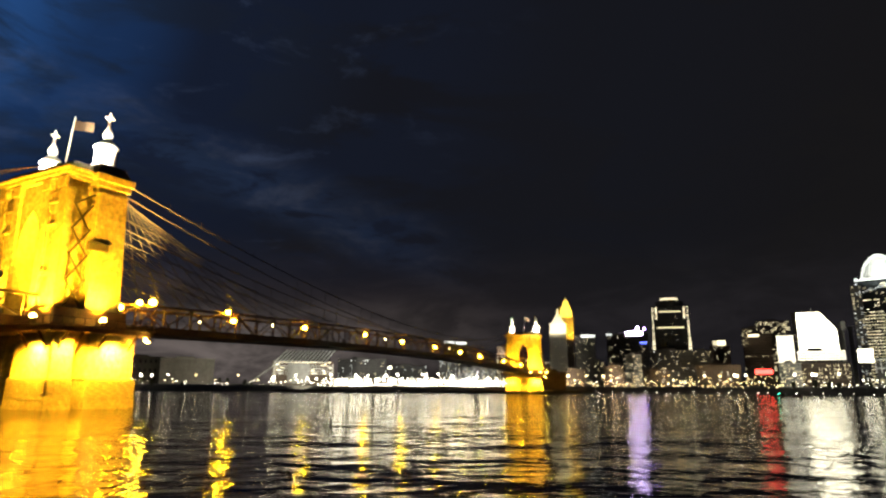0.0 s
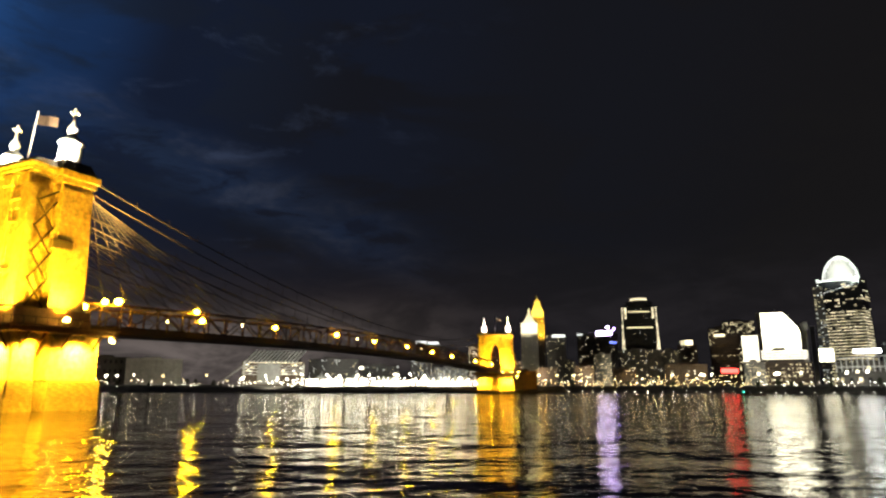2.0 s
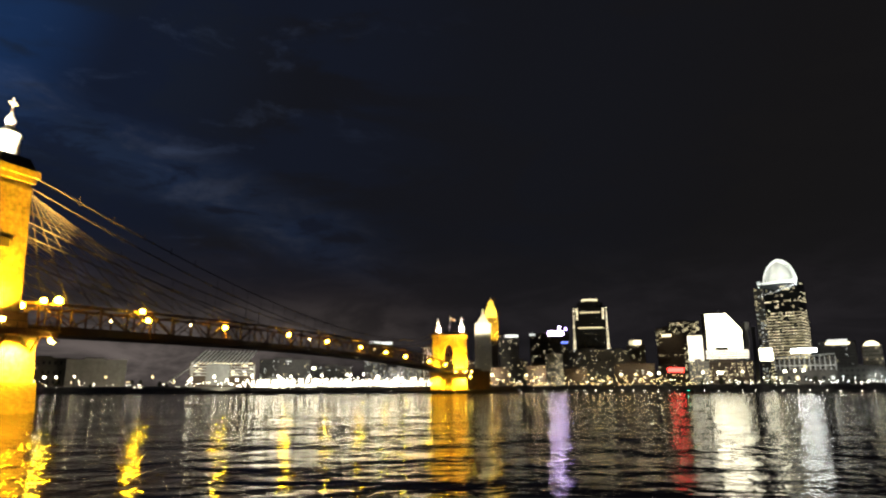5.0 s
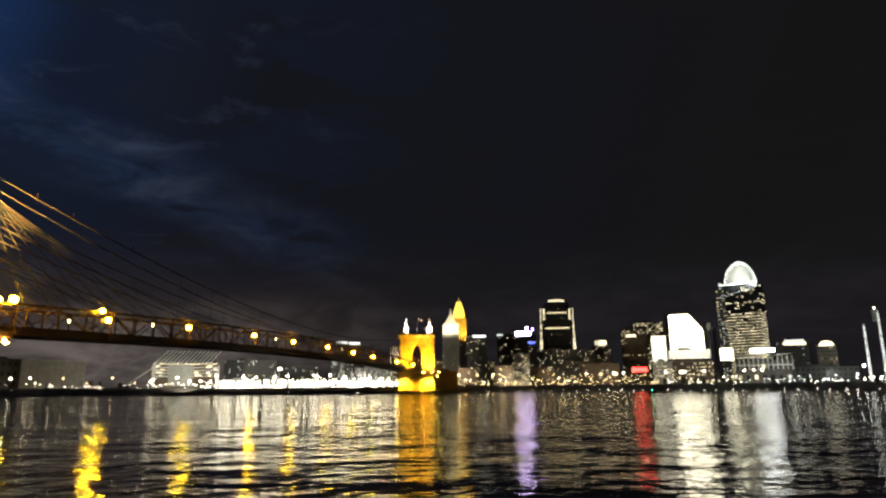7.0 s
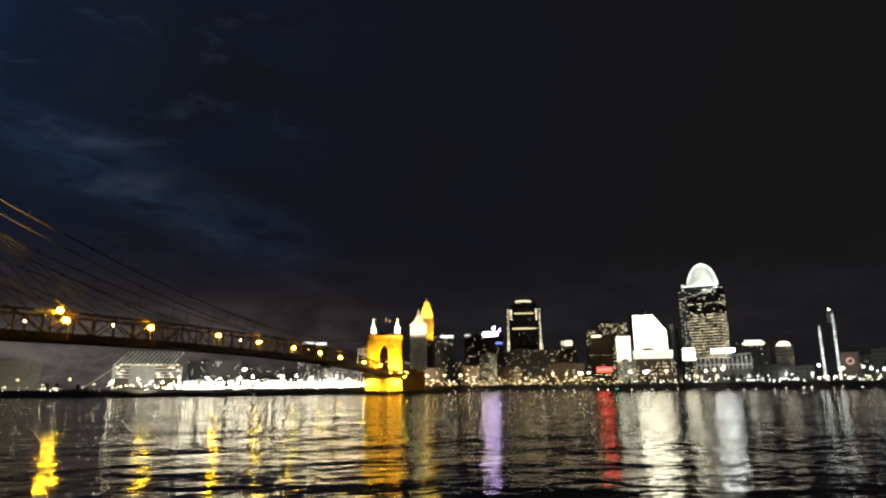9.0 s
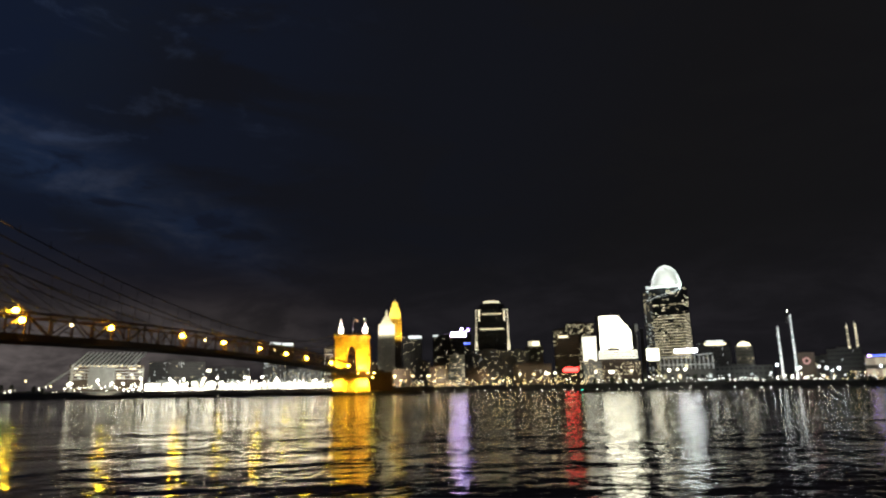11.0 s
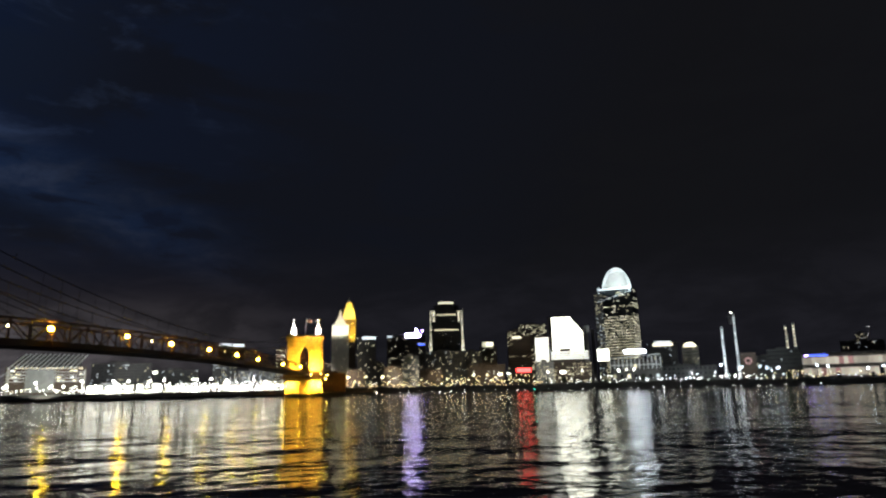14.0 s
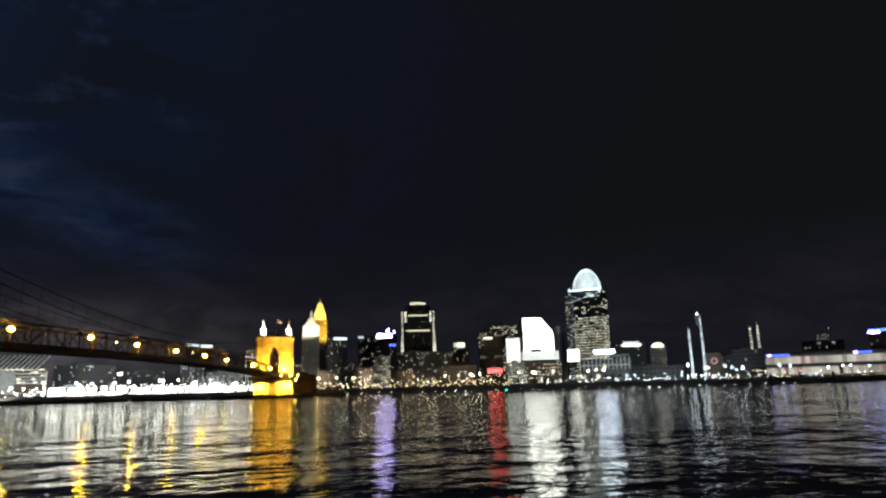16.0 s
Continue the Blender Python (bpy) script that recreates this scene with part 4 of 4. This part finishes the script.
# arena, hill houses and far right tower
# the light on the arena's wall is put into glowing pink and cream panes
PINK = glowing("pink_wall_glow_pane", (0.95, 0.50, 0.42), 0.35, 0.5)
CREAM = glowing("cream_wall_glow_pane", (1.0, 0.85, 0.62), 0.55, 0.5)
D = 760
t, w, z1, zb = building("arena", 61.8, 72.5, D, 2.3, "long low arena, the warm glow of its wall put into cream and pink panes", PALE_WALL, 60, 0, 2, 30, 0.95, (PINK, CREAM, CREAM, CREAM, CREAM), category="arena", z0=8, win=(0.97, 0.66))
bm = bmesh.new()
prism(bm, [(-w * 0.5, z1), (-w * 0.35, z1 + 3.5), (w * 0.35, z1 + 3.5), (w * 0.5, z1)], -30, 30)
part("roof", bm, CONCRETE, t)
sign(t, -w * 0.45, -w * 0.31, -30.4, z1 - 0.7, z1 + 0.6, BLUE)
sign(t, -w * 0.48, -w * 0.455, -30.4, z1 - 0.8, z1 + 0.8, VIOLET)
sign(t, w * 0.18, w * 0.28, -30.4, z1 - 0.7, z1 + 0.6, BLUE)
sign(t, w * 0.155, w * 0.18, -30.4, z1 - 0.8, z1 + 0.8, VIOLET)
building("hill_houses", 64.9, 68.2, 1000, 3.5, "apartment houses on a dark hill with scattered lights", DARK_WALL, 30, 0, 6, 20, 0.25, (WARM, COOL))
building("hill_houses", 66.2, 67.0, 1005, 4.2, "tall apartment house on a dark hill", DARK_WALL, 20, 0, 9, 6, 0.4, (COOL, WARM))
building("hill_houses", 57.0, 61.9, 800, 2.4, "dark blocks behind the ball park", DARK_WALL, 30, 0, 5, 18, 0.1, (COOL, WARM))
t, w, z1, zb = building("hotel_tower", 70.05, 72.0, 840, 4.3, "dark tower with a blue lit roof", DARK_WALL, 22, 0, 10, 6, 0.1, (WARM,))
sign(t, -w * 0.5, w * 0.5, -11.4, z1 - 3, z1 + 0.5, BLUE)
sign(t, -w * 0.5, -w * 0.1, -11.5, z1 - 5.5, z1 - 2.8, ICE)

# stadium west of the bridge
D = 560
t, w, z1, zb = building("football_stadium", -18.6, -12.4, D, 2.7, "white lit football stadium with a fan shaped canopy", BRICK_WALL, 60, 0, 0, 0, 0.0, WARM, category="stadium")
zr = tall(D, 3.95, -15)
for i in range(14):
    x = -w * 0.36 + w * 0.80 * i / 13
    beam("canopy_rib", (x - 7, -38, z1 - 1), (x + 6, -4, zr + 2.0), 1.1, WHITE_STEEL, t)
    sign(t, x - 2.6, x + 1.2, -31.0, z1 - 0.8, z1 - 0.1, WARM_BRIGHT, "canopy_light")
bm = bmesh.new()
prism(bm, [(-w * 0.46, z1), (-w * 0.33, zr), (w * 0.47, zr + 0.4), (w * 0.44, z1)], -6, 20)
part("canopy", bm, DARK_WALL, t, "dark canopy decking")
beam("pylon", (-w * 0.46, -31, 6), (-w * 0.46, -31, z1 + 1), 2.2, PALE_WALL, t)
beam("pylon", (w * 0.49, -31, 6), (w * 0.49, -31, z1 - 2), 1.6, PALE_WALL, t)
for i in range(4):
    z = z1 - 4.4 - 3.2 * i
    beam("terrace_edge", (-w * 0.49, -30.4, z), (w * 0.49, -30.4, z), 0.5, WHITE_STEEL, t)
rng = random.Random(44)
for i in range(26):
    x, z = w * rng.choice((rng.uniform(-0.44, -0.28), rng.uniform(0.12, 0.44))), z1 - 3.0 - 3.3 * rng.randrange(4)
    sign(t, x, x + w * rng.uniform(0.02, 0.06), -30.3, z - 0.7, z + rng.uniform(0.0, 0.6), rng.choice((WARM, COOL, WARM_BRIGHT)), "lit_gallery")
block(t, "seating_bowl", CONCRETE, -w * 0.25, w * 0.11, -31.2, -29.0, 9.0, z1 - 1.6, 0.3, "pale lit back of the seating bowl")
beam("ramp", (-w * 0.86, -30, 8.5), (-w * 0.48, -30, z1 - 5), 1.4, CONCRETE, t)
spot("stadium_floodlight", at(-15.5, D - 70, 9), at(-15.5, D + 10, zr + 8), 620000, (1.0, 0.97, 0.78), 90)
building("riverfront_hall", -28.5, -23.85, 620, 2.85, "pale low hall on the bank", CONCRETE, 40, 0, 0, 0, 0.0, WARM, z0=8)
building("riverfront_hall", -31.5, -28.2, 640, 2.95, "dark low hall on the bank", DARK_WALL, 40, 0, 3, 8, 0.0, WARM, z0=8)
building("warehouse", -36.0, -31.6, 640, 2.4, "dark warehouse with lit loading bays", DARK_WALL, 40, 0, 3, 10, 0.15, (WARM_BRIGHT,), z0=8)
building("riverfront_block", -12.0, -6.8, 640, 3.2, "dark waterfront block with a few lit windows", DARK_WALL, 30, 0, 7, 16, 0.12, (COOL, WARM))
building("riverfront_block", -6.4, -2.4, 680, 2.6, "dark waterfront block with a few lit windows", DARK_WALL, 30, 0, 6, 14, 0.12, (COOL, WARM))
building("riverfront_block", -1.0, 1.4, 640, 3.4, "narrow waterfront block with lit floors", DARK_WALL, 24, 0, 8, 7, 0.45, (COOL, WARM))
building("riverfront_block", 1.6, 5.4, 640, 2.5, "low waterfront block with lit floors", CONCRETE, 24, 0, 5, 12, 0.4, (COOL, WARM))
t, w, z1, zb = building("office_tower", -0.5, 2.2, 900, 5.6, "far office tower with a bright roof sign", DARK_WALL, 30, 0, 20, 9, 0.05, (WARM,))
sign(t, -w * 0.5, -w * 0.05, -15.4, z1 - 1, z1 + 3, COOL)
sign(t, w * 0.02, w * 0.45, -15.4, z1 - 2, z1 + 2, COOL)
for b0, b1, r, e in ((7.3, 9.5, 640, 3.6), (9.7, 11.6, 600, 3.3), (13.4, 15.6, 520, 2.3), (17.6, 19.8, 520, 2.6), (27.4, 31.8, 520, 2.6), (21.8, 24.4, 510, 2.1)):
    building("riverfront_block", b0, b1, r, e, "dark riverfront block with scattered lit windows", BRICK_WALL, 22, 0, 6, 10, 0.12, (WARM, WARM_BRIGHT, COOL))

# added halls west of the far tower; their panes carry the promenade's lamp glow
PROMENADE = glowing("promenade_glow_panes", (1.0, 0.92, 0.66), 8.0, 0.8)
for b0, b1, r, e0, e1, fl, co in ((-12.2, -8.4, 545, 0.35, 0.95, 2, 12), (-8.0, -5.8, 560, 0.3, 1.15, 2, 8), (-5.6, -1.2, 530, 0.22, 0.85, 2, 18), (-1.0, 3.0, 525, 0.22, 0.9, 2, 18), (3.2, 6.6, 530, 0.22, 0.8, 2, 14)):
    building("promenade_hall", b0, b1, r, e1, "added low hall whose bright panes stand in for the promenade's white lamp glow", CONCRETE, 16, 0, fl, co, 0.8, PROMENADE, el0=e0 - 0.3, win=(0.66, 0.52))
t, w, z1, zb = building("bridge_anchorage", 10.7, 13.3, 468, 2.0, "dark brown masonry anchorage of the bridge", BRICK_WALL, 40, 0, 0, 0, z0=2, category="bridge anchorage")
t, w, z1, zb = building("stadium_annex", -32.6, -30.4, 640, 2.6, "dark stand with a few white lights", DARK_WALL, 30, 0, 4, 8, 0.2, (COOL, WARM_BRIGHT), category="stadium")

# ---------------- lamps along the far bank ----------------


def build_lamp(mat, label, group, height=7.0, size=0.62):
    t = thing("street_lamp", Matrix.Translation((0, 900, 6)), label, "street lamp", group)
    beam("post", (0, 0, -7.0), (0, 0, height), 0.2, STEEL, t, "rod")
    piece("globe", "ball", mat, t, (0, 0, height + size * 0.8), (size, size, size))
    return t


def strew(lamp, b0, b1, count, d0, d1, seed, zs=(0.0, 0.0)):
    rng = random.Random(seed)
    for i in range(count):
        b = b0 + (b1 - b0) * (i + rng.uniform(0.1, 0.9)) / count
        d = rng.uniform(d0, d1)
        m = Matrix.Translation(at(b, shore(b) + d, 6.3 + rng.uniform(*zs)))
        copy_thing(lamp, m @ Matrix.Diagonal((*[rng.choice((0.35, 0.42, 0.5, 0.6, 0.8, 1.5))] * 3, 1)))


white_lamp = build_lamp(WHITE_LAMP, "lit white street lamp on the far river bank", "bank lamps")
warm_lamp = build_lamp(WARM_LAMP, "lit warm street lamp on the far river bank", "bank lamps")
strew(white_lamp, -12.5, 6.6, 84, 22, 110, 1, (-4.5, 3.0))
strew(white_lamp, -19, -12.5, 30, 24, 60, 2, (-4.5, 1))
tall_lamp = build_lamp(WHITE_LAMP, "tall white floodlight mast beside the dark stand", "bank lamps", 17.0, 0.62)
strew(tall_lamp, -32.4, -30.2, 10, 30, 58, 12, (-1, 0.5))
strew(white_lamp, -32.4, -30.4, 8, 26, 50, 13, (-1, 0.5))
strew(warm_lamp, -36, -19, 12, 26, 60, 3)
strew(white_lamp, -30, -20, 12, 20, 32, 31, (-1, 0.5))
strew(warm_lamp, 10.6, 34, 46, 26, 70, 4, (-1, 2))
strew(white_lamp, 11, 36, 18, 28, 60, 5)
strew(white_lamp, 36, 47, 18, 26, 70, 6)
cool_lamp = build_lamp(glowing("cool_lamp_light", (0.86, 0.96, 1.0), 9.0, 0.8), "lit cool white lamp on the far river bank", "bank lamps")
strew(cool_lamp, 46, 72, 52, 16, 50, 16, (-2.5, 1.5))
strew(warm_lamp, 60, 75, 16, 26, 60, 7)
small_lamp = build_lamp(WHITE_LAMP, "small white lamp at the water's edge", "water edge lamps", 1.0, 0.22)
for i in range(64):
    b = -14 + 78 * i / 63 + random.Random(i).uniform(-0.3, 0.3)
    copy_thing(small_lamp, Matrix.Translation(at(b, shore(b) + 2.5, 0.3)))


# added fill spots without fixtures, thrown inland on the buildings for the bank's street lamps
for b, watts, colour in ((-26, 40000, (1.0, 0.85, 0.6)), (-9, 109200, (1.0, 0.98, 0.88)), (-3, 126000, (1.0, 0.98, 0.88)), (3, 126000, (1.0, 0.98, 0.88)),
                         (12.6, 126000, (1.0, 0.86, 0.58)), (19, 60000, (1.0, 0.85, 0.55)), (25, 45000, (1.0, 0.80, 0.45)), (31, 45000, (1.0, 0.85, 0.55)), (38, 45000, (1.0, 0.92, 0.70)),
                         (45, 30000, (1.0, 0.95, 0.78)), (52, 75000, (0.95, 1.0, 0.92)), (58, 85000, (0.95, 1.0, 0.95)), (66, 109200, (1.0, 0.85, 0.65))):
    spot("bank_fill_light", at(b, shore(b) + (30 if b > 34 else 44), 15), at(b, shore(b) + 190, 40), watts * 1.7, colour, 140, 2.0, 1.0)


# ---------------- trees, barges ----------------


def build_tree(seed, height):
    rng = random.Random(seed)
    t = thing("tree", Matrix.Translation((0, 1200, 6)), "dark bushy tree on the far river bank", "tree", "bank trees")
    bm = bmesh.new()
    lathe(bm, [(0.42, -0.8), (0.30, height * 0.25), (0.18, height * 0.55), (0.05, height * 0.85)], 8)
    for i in range(6):
        a, z = rng.uniform(0, 6.28), height * rng.uniform(0.25, 0.6)
        p, q = Vector((0, 0, z)), Vector((math.cos(a) * height * 0.3, math.sin(a) * height * 0.3, z + height * 0.22))
        m = Matrix.Translation((p + q) / 2) @ (q - p).to_track_quat("Z", "Y").to_matrix().to_4x4()
        bmesh.ops.create_cone(bm, cap_ends=True, segments=6, radius1=0.14, radius2=0.04, depth=(q - p).length, matrix=m)
    part("trunk", bm, BARK, t)
    bm = bmesh.new()
    for i in range(420):
        a, u = rng.uniform(0, 6.28), rng.random() ** 0.5
        h = rng.uniform(-1, 1)
        r = height * 0.36 * u * math.sqrt(max(0.05, 1 - h * h)) * (0.75 + 0.45 * noise.noise((math.cos(a) * 2, math.sin(a) * 2, h * 2 + seed)))
        c = Vector((r * math.cos(a), r * math.sin(a), height * (0.62 + 0.36 * h)))
        e = Euler((rng.uniform(0, 6), rng.uniform(0, 6), rng.uniform(0, 6))).to_matrix()
        k = rng.uniform(0.25, 0.6)
        v = [bm.verts.new(c + e @ Vector(o) * k) for o in ((-1, 0, 0), (0, -0.6, 0.15), (1, 0, 0), (0, 0.6, 0.15))]
        bm.faces.new(v)
    tagged(part("crown", bm, LEAF, t), kind="stuff")
    return t


for seed, height, spots in ((3, 8.0, ((-36, 22), (-33, 26), (-23.3, 120), (-22.6, 122), (-29, 24), (-21, 26), (38.4, 18), (47, 17), (60.5, 20))), (8, 5.5, ((-31, 24), (-26.5, 24), (-20.4, 22), (33.5, 18), (39.6, 16), (40.4, 17), (43, 17), (50, 18), (62, 22))),
                            (5, 6.5, ((-24.2, 121), (14.5, 19), (17.3, 20), (23.4, 20), (28.2, 19), (36.5, 17), (55.5, 18), (64.5, 22), (67, 24)))):
    tree = build_tree(seed, height)
    first = True
    for b, d in spots:
        m = Matrix.Translation(at(b, shore(b) + d, 4.6 if d < 30 else 7.6)) @ Matrix.Rotation(b, 4, "Z")
        if first:
            tree.matrix_basis = m
            first = False
        else:
            copy_thing(tree, m)


def build_barge():
    t = thing("river_barge", Matrix.Identity(4), "long low dark river barge lying on the water", "barge", "barge tow")
    bm = bmesh.new()
    prism(bm, [(-29, 0.2), (-27, -0.6), (27, -0.6), (29, 0.2), (29, 1.7), (-29, 1.7)], -5.3, 5.3)
    part("hull", bm, HULL, t)
    bm = bmesh.new()
    box(bm, -26.5, 26.5, -4.2, 4.2, 1.6, 2.5, 0.4)
    part("hatch_cover", bm, HULL, t)
    for x in (-27.5, 27.5):
        for y in (-4.4, 4.4):
            piece("bollard", "rod", HULL, t, (x, y, 1.95), (0.4, 0.4, 0.6))
    return t


barge = build_barge()
base = Matrix.Translation(at(13.0, 425, 0)) @ Matrix.Rotation(radians(-4), 4, "Z")
barge.matrix_basis = base
for i in range(1, 5):
    copy_thing(barge, base @ Matrix.Translation((-58.6 * i, 0, 0)))
bow = thing("bow_lamp", base @ Matrix.Translation((27.5, -3.5, 1.7)), "small pale lamp on the bow of the barge", "lamp")
beam("post", (0, 0, 0), (0, 0, 1.2), 0.12, STEEL, bow, "rod")
piece("globe", "ball", COOL, bow, (0, 0, 1.3), (0.35, 0.35, 0.35))

# ---------------- squared stones of the near tower ----------------


def courses(parent, name, mat, axis, at_, u0, u1, z0, z1, high, long_, seed, sign=-1, singly=True):
    """Courses of stones on an upright face; axis: the one that the face looks along."""
    rng = random.Random(seed)
    n = max(1, round((z1 - z0) / high))
    h = (z1 - z0) / n
    joined = None if singly else bmesh.new()
    for i in range(n):
        u = u0 - (rng.uniform(0.2, 0.8) * long_ if i % 2 else 0)
        while u < u1:
            w = long_ * rng.uniform(0.7, 1.35)
            a, b = max(u, u0) + 0.03, min(u + w, u1) - 0.03
            u += w
            if b - a < 0.25:
                continue
            proud = rng.uniform(0.05, 0.17)
            lo, hi = sorted((at_ - sign * 0.15, at_ + sign * proud))
            za, zb_ = z0 + i * h + 0.07, z0 + (i + 1) * h - 0.07
            if singly:
                c, size = ((lo + hi) / 2, (a + b) / 2, (za + zb_) / 2), (hi - lo, b - a, zb_ - za)
                if axis == "y":
                    c, size = (c[1], c[0], c[2]), (size[1], size[0], size[2])
                piece(name, "box", mat, parent, c, size)
            elif axis == "y":
                box(joined, a, b, lo, hi, za, zb_)
            else:
                box(joined, lo, hi, a, b, za, zb_)
    if joined:
        tagged(part(name.replace("stone", "masonry"), joined, mat, parent), kind="stuff")


courses(near_tower, "stone", STONE_DARK, "x", 21.75, -9.4, -4.0, 0.2, 6.4, 0.56, 2.4, 1, 1)
courses(near_tower, "stone", STONE_DARK, "x", 21.75, -0.9, 11.0, 0.2, 6.4, 0.56, 2.4, 2, 1)
courses(near_tower, "stone", STONE_DARK, "y", -9.55, 7.0, 21.6, 0.2, 6.4, 0.56, 2.4, 3, -1)
courses(near_tower, "stone", STONE_DARK, "y", -9.55, -21.6, -7.0, 0.2, 6.4, 0.56, 2.6, 4, -1)
courses(near_tower, "leg_stone", STONE, "x", 20.95, -8.7, -4.1, 6.7, 16.2, 0.8, 1.8, 5, 1, False)
courses(near_tower, "leg_stone", STONE, "x", 20.95, -0.8, 10.2, 6.7, 16.2, 0.8, 1.8, 6, 1, False)
courses(near_tower, "leg_stone", STONE, "y", -8.85, 7.2, 20.6, 6.7, 16.2, 0.8, 1.8, 7, -1, False)
courses(near_tower, "leg_stone", STONE, "y", -8.85, -20.6, -7.2, 6.7, 16.2, 0.8, 1.8, 8, -1, False)
courses(near_tower, "wall_stone", STONE, "y", -5.6, -11.0, -7.8, 22.2, 46.8, 0.8, 1.6, 9, -1, False)
courses(near_tower, "wall_stone", STONE, "y", -5.6, 7.8, 11.0, 22.2, 46.8, 0.8, 1.6, 10, -1, False)


# ---------------- countless small lights of the city ----------------


def far_lights(name, mat, b0, b1, count, d0, d1, z0, z1, size, seed, label):
    """Hundreds of small lit bulbs strewn over the city ground, past counting."""
    rng = random.Random(seed)
    verts, faces = [], []
    for i in range(count):
        b = rng.uniform(b0, b1)
        d = d0 + (d1 - d0) * rng.random() ** 1.6
        c = at(b, shore(b) + d, z0 + (z1 - z0) * rng.random() ** 2)
        r = size * rng.uniform(0.5, 1.3)
        n = len(verts)
        verts += [c + Vector(o) * r for o in ((1, 0, 0), (-1, 0, 0), (0, 1, 0), (0, -1, 0), (0, 0, 1), (0, 0, -1))]
        faces += [[n + k for k in f] for f in ((0, 2, 4), (2, 1, 4), (1, 3, 4), (3, 0, 4), (2, 0, 5), (1, 2, 5), (3, 1, 5), (0, 3, 5))]
    me = bpy.data.meshes.new(name)
    me.from_pydata(verts, [], faces)
    me.materials.append(mat)
    tagged(new(name, me), label, "city lights", "", "stuff")


SPARK_WHITE = glowing("small_white_bulb_light", (1.0, 0.91, 0.66), 16.0)
SPARK_WARM = glowing("small_warm_bulb_light", (1.0, 0.72, 0.30), 7.0)
far_lights("city_lights", SPARK_WHITE, -14, 7, 420, 18, 90, 4.5, 15, 0.52, 21, "many small white lights along the promenade")
far_lights("city_lights", SPARK_WARM, 11, 36, 260, 24, 100, 6.5, 18, 0.36, 22, "many small warm lights between the riverfront blocks")
far_lights("city_lights", SPARK_WHITE, 36, 63, 110, 22, 70, 6.5, 10.5, 0.34, 23, "many small white lights by the ball park")
far_lights("city_lights", SPARK_WARM, 58, 78, 120, 24, 110, 7, 13, 0.42, 24, "many small warm lights along the far bank")
far_lights("city_lights", SPARK_WARM, 56, 75, 60, 380, 560, 22, 44, 0.6, 25, "scattered lights on the far hill")
far_lights("city_lights", SPARK_WHITE, -36, -18, 40, 26, 110, 6.5, 12, 0.4, 26, "scattered white lights west of the stadium")


# ---------------- park poles and a flood mast before the promenade ----------------
mast = thing("floodlight_mast", Matrix.Translation(at(-6.45, 540, 0)), "tall park mast with a blazing white lamp panel", "mast", "light masts")
beam("pole", (0, 0, 5), (0, 0, 27.0), 0.5, CONCRETE, mast, "rod")
piece("lamp_panel", "box", BLAZE, mast, (0, 0, 27.0), (4.2, 0.6, 2.0))


def build_park_pole():
    t = thing("park_pole", Matrix.Translation(at(0.2, 520, 5)), "slender pale pole in the riverside park", "pole", "park poles")
    beam("shaft", (0, 0, 0), (0, 0, 15.5), 0.42, WHITE_STEEL, t, "rod")
    piece("cap", "ball", WHITE_STEEL, t, (0, 0, 15.6), (0.4, 0.4, 0.4))
    piece("base", "box", CONCRETE, t, (0, 0, 0.3), (1.2, 1.2, 1.0))
    return t


pole = build_park_pole()
for i in range(1, 11):
    copy_thing(pole, Matrix.Translation(at(0.2 + 0.62 * i, 520 - 2 * i, 5)))

# low workboat with a green side light
GREEN_LAMP = glowing("green_side_light", (0.05, 1.0, 0.55), 12.0)
t = thing("workboat", Matrix.Translation(at(35.9, 352, 0)) @ Matrix.Rotation(radians(-36), 4, "Z"), "low dark workboat on the river with a green side light", "boat")
bm = bmesh.new()
prism(bm, [(-7.0, -0.5), (-8.0, 1.0), (7.4, 1.0), (9.0, 1.4), (7.6, -0.5)], -2.0, 2.0)
part("hull", bm, STEEL, t)
block(t, "cabin", STEEL, -5.4, -1.8, -1.3, 1.3, 0.95, 2.7, 0.15)
beam("mast", (-5.0, 0, 2.6), (-5.0, 0, 3.6), 0.12, STEEL, t, "rod")
piece("side_light", "ball", GREEN_LAMP, t, (-5.0, -1.4, 2.2), (0.28, 0.28, 0.28))
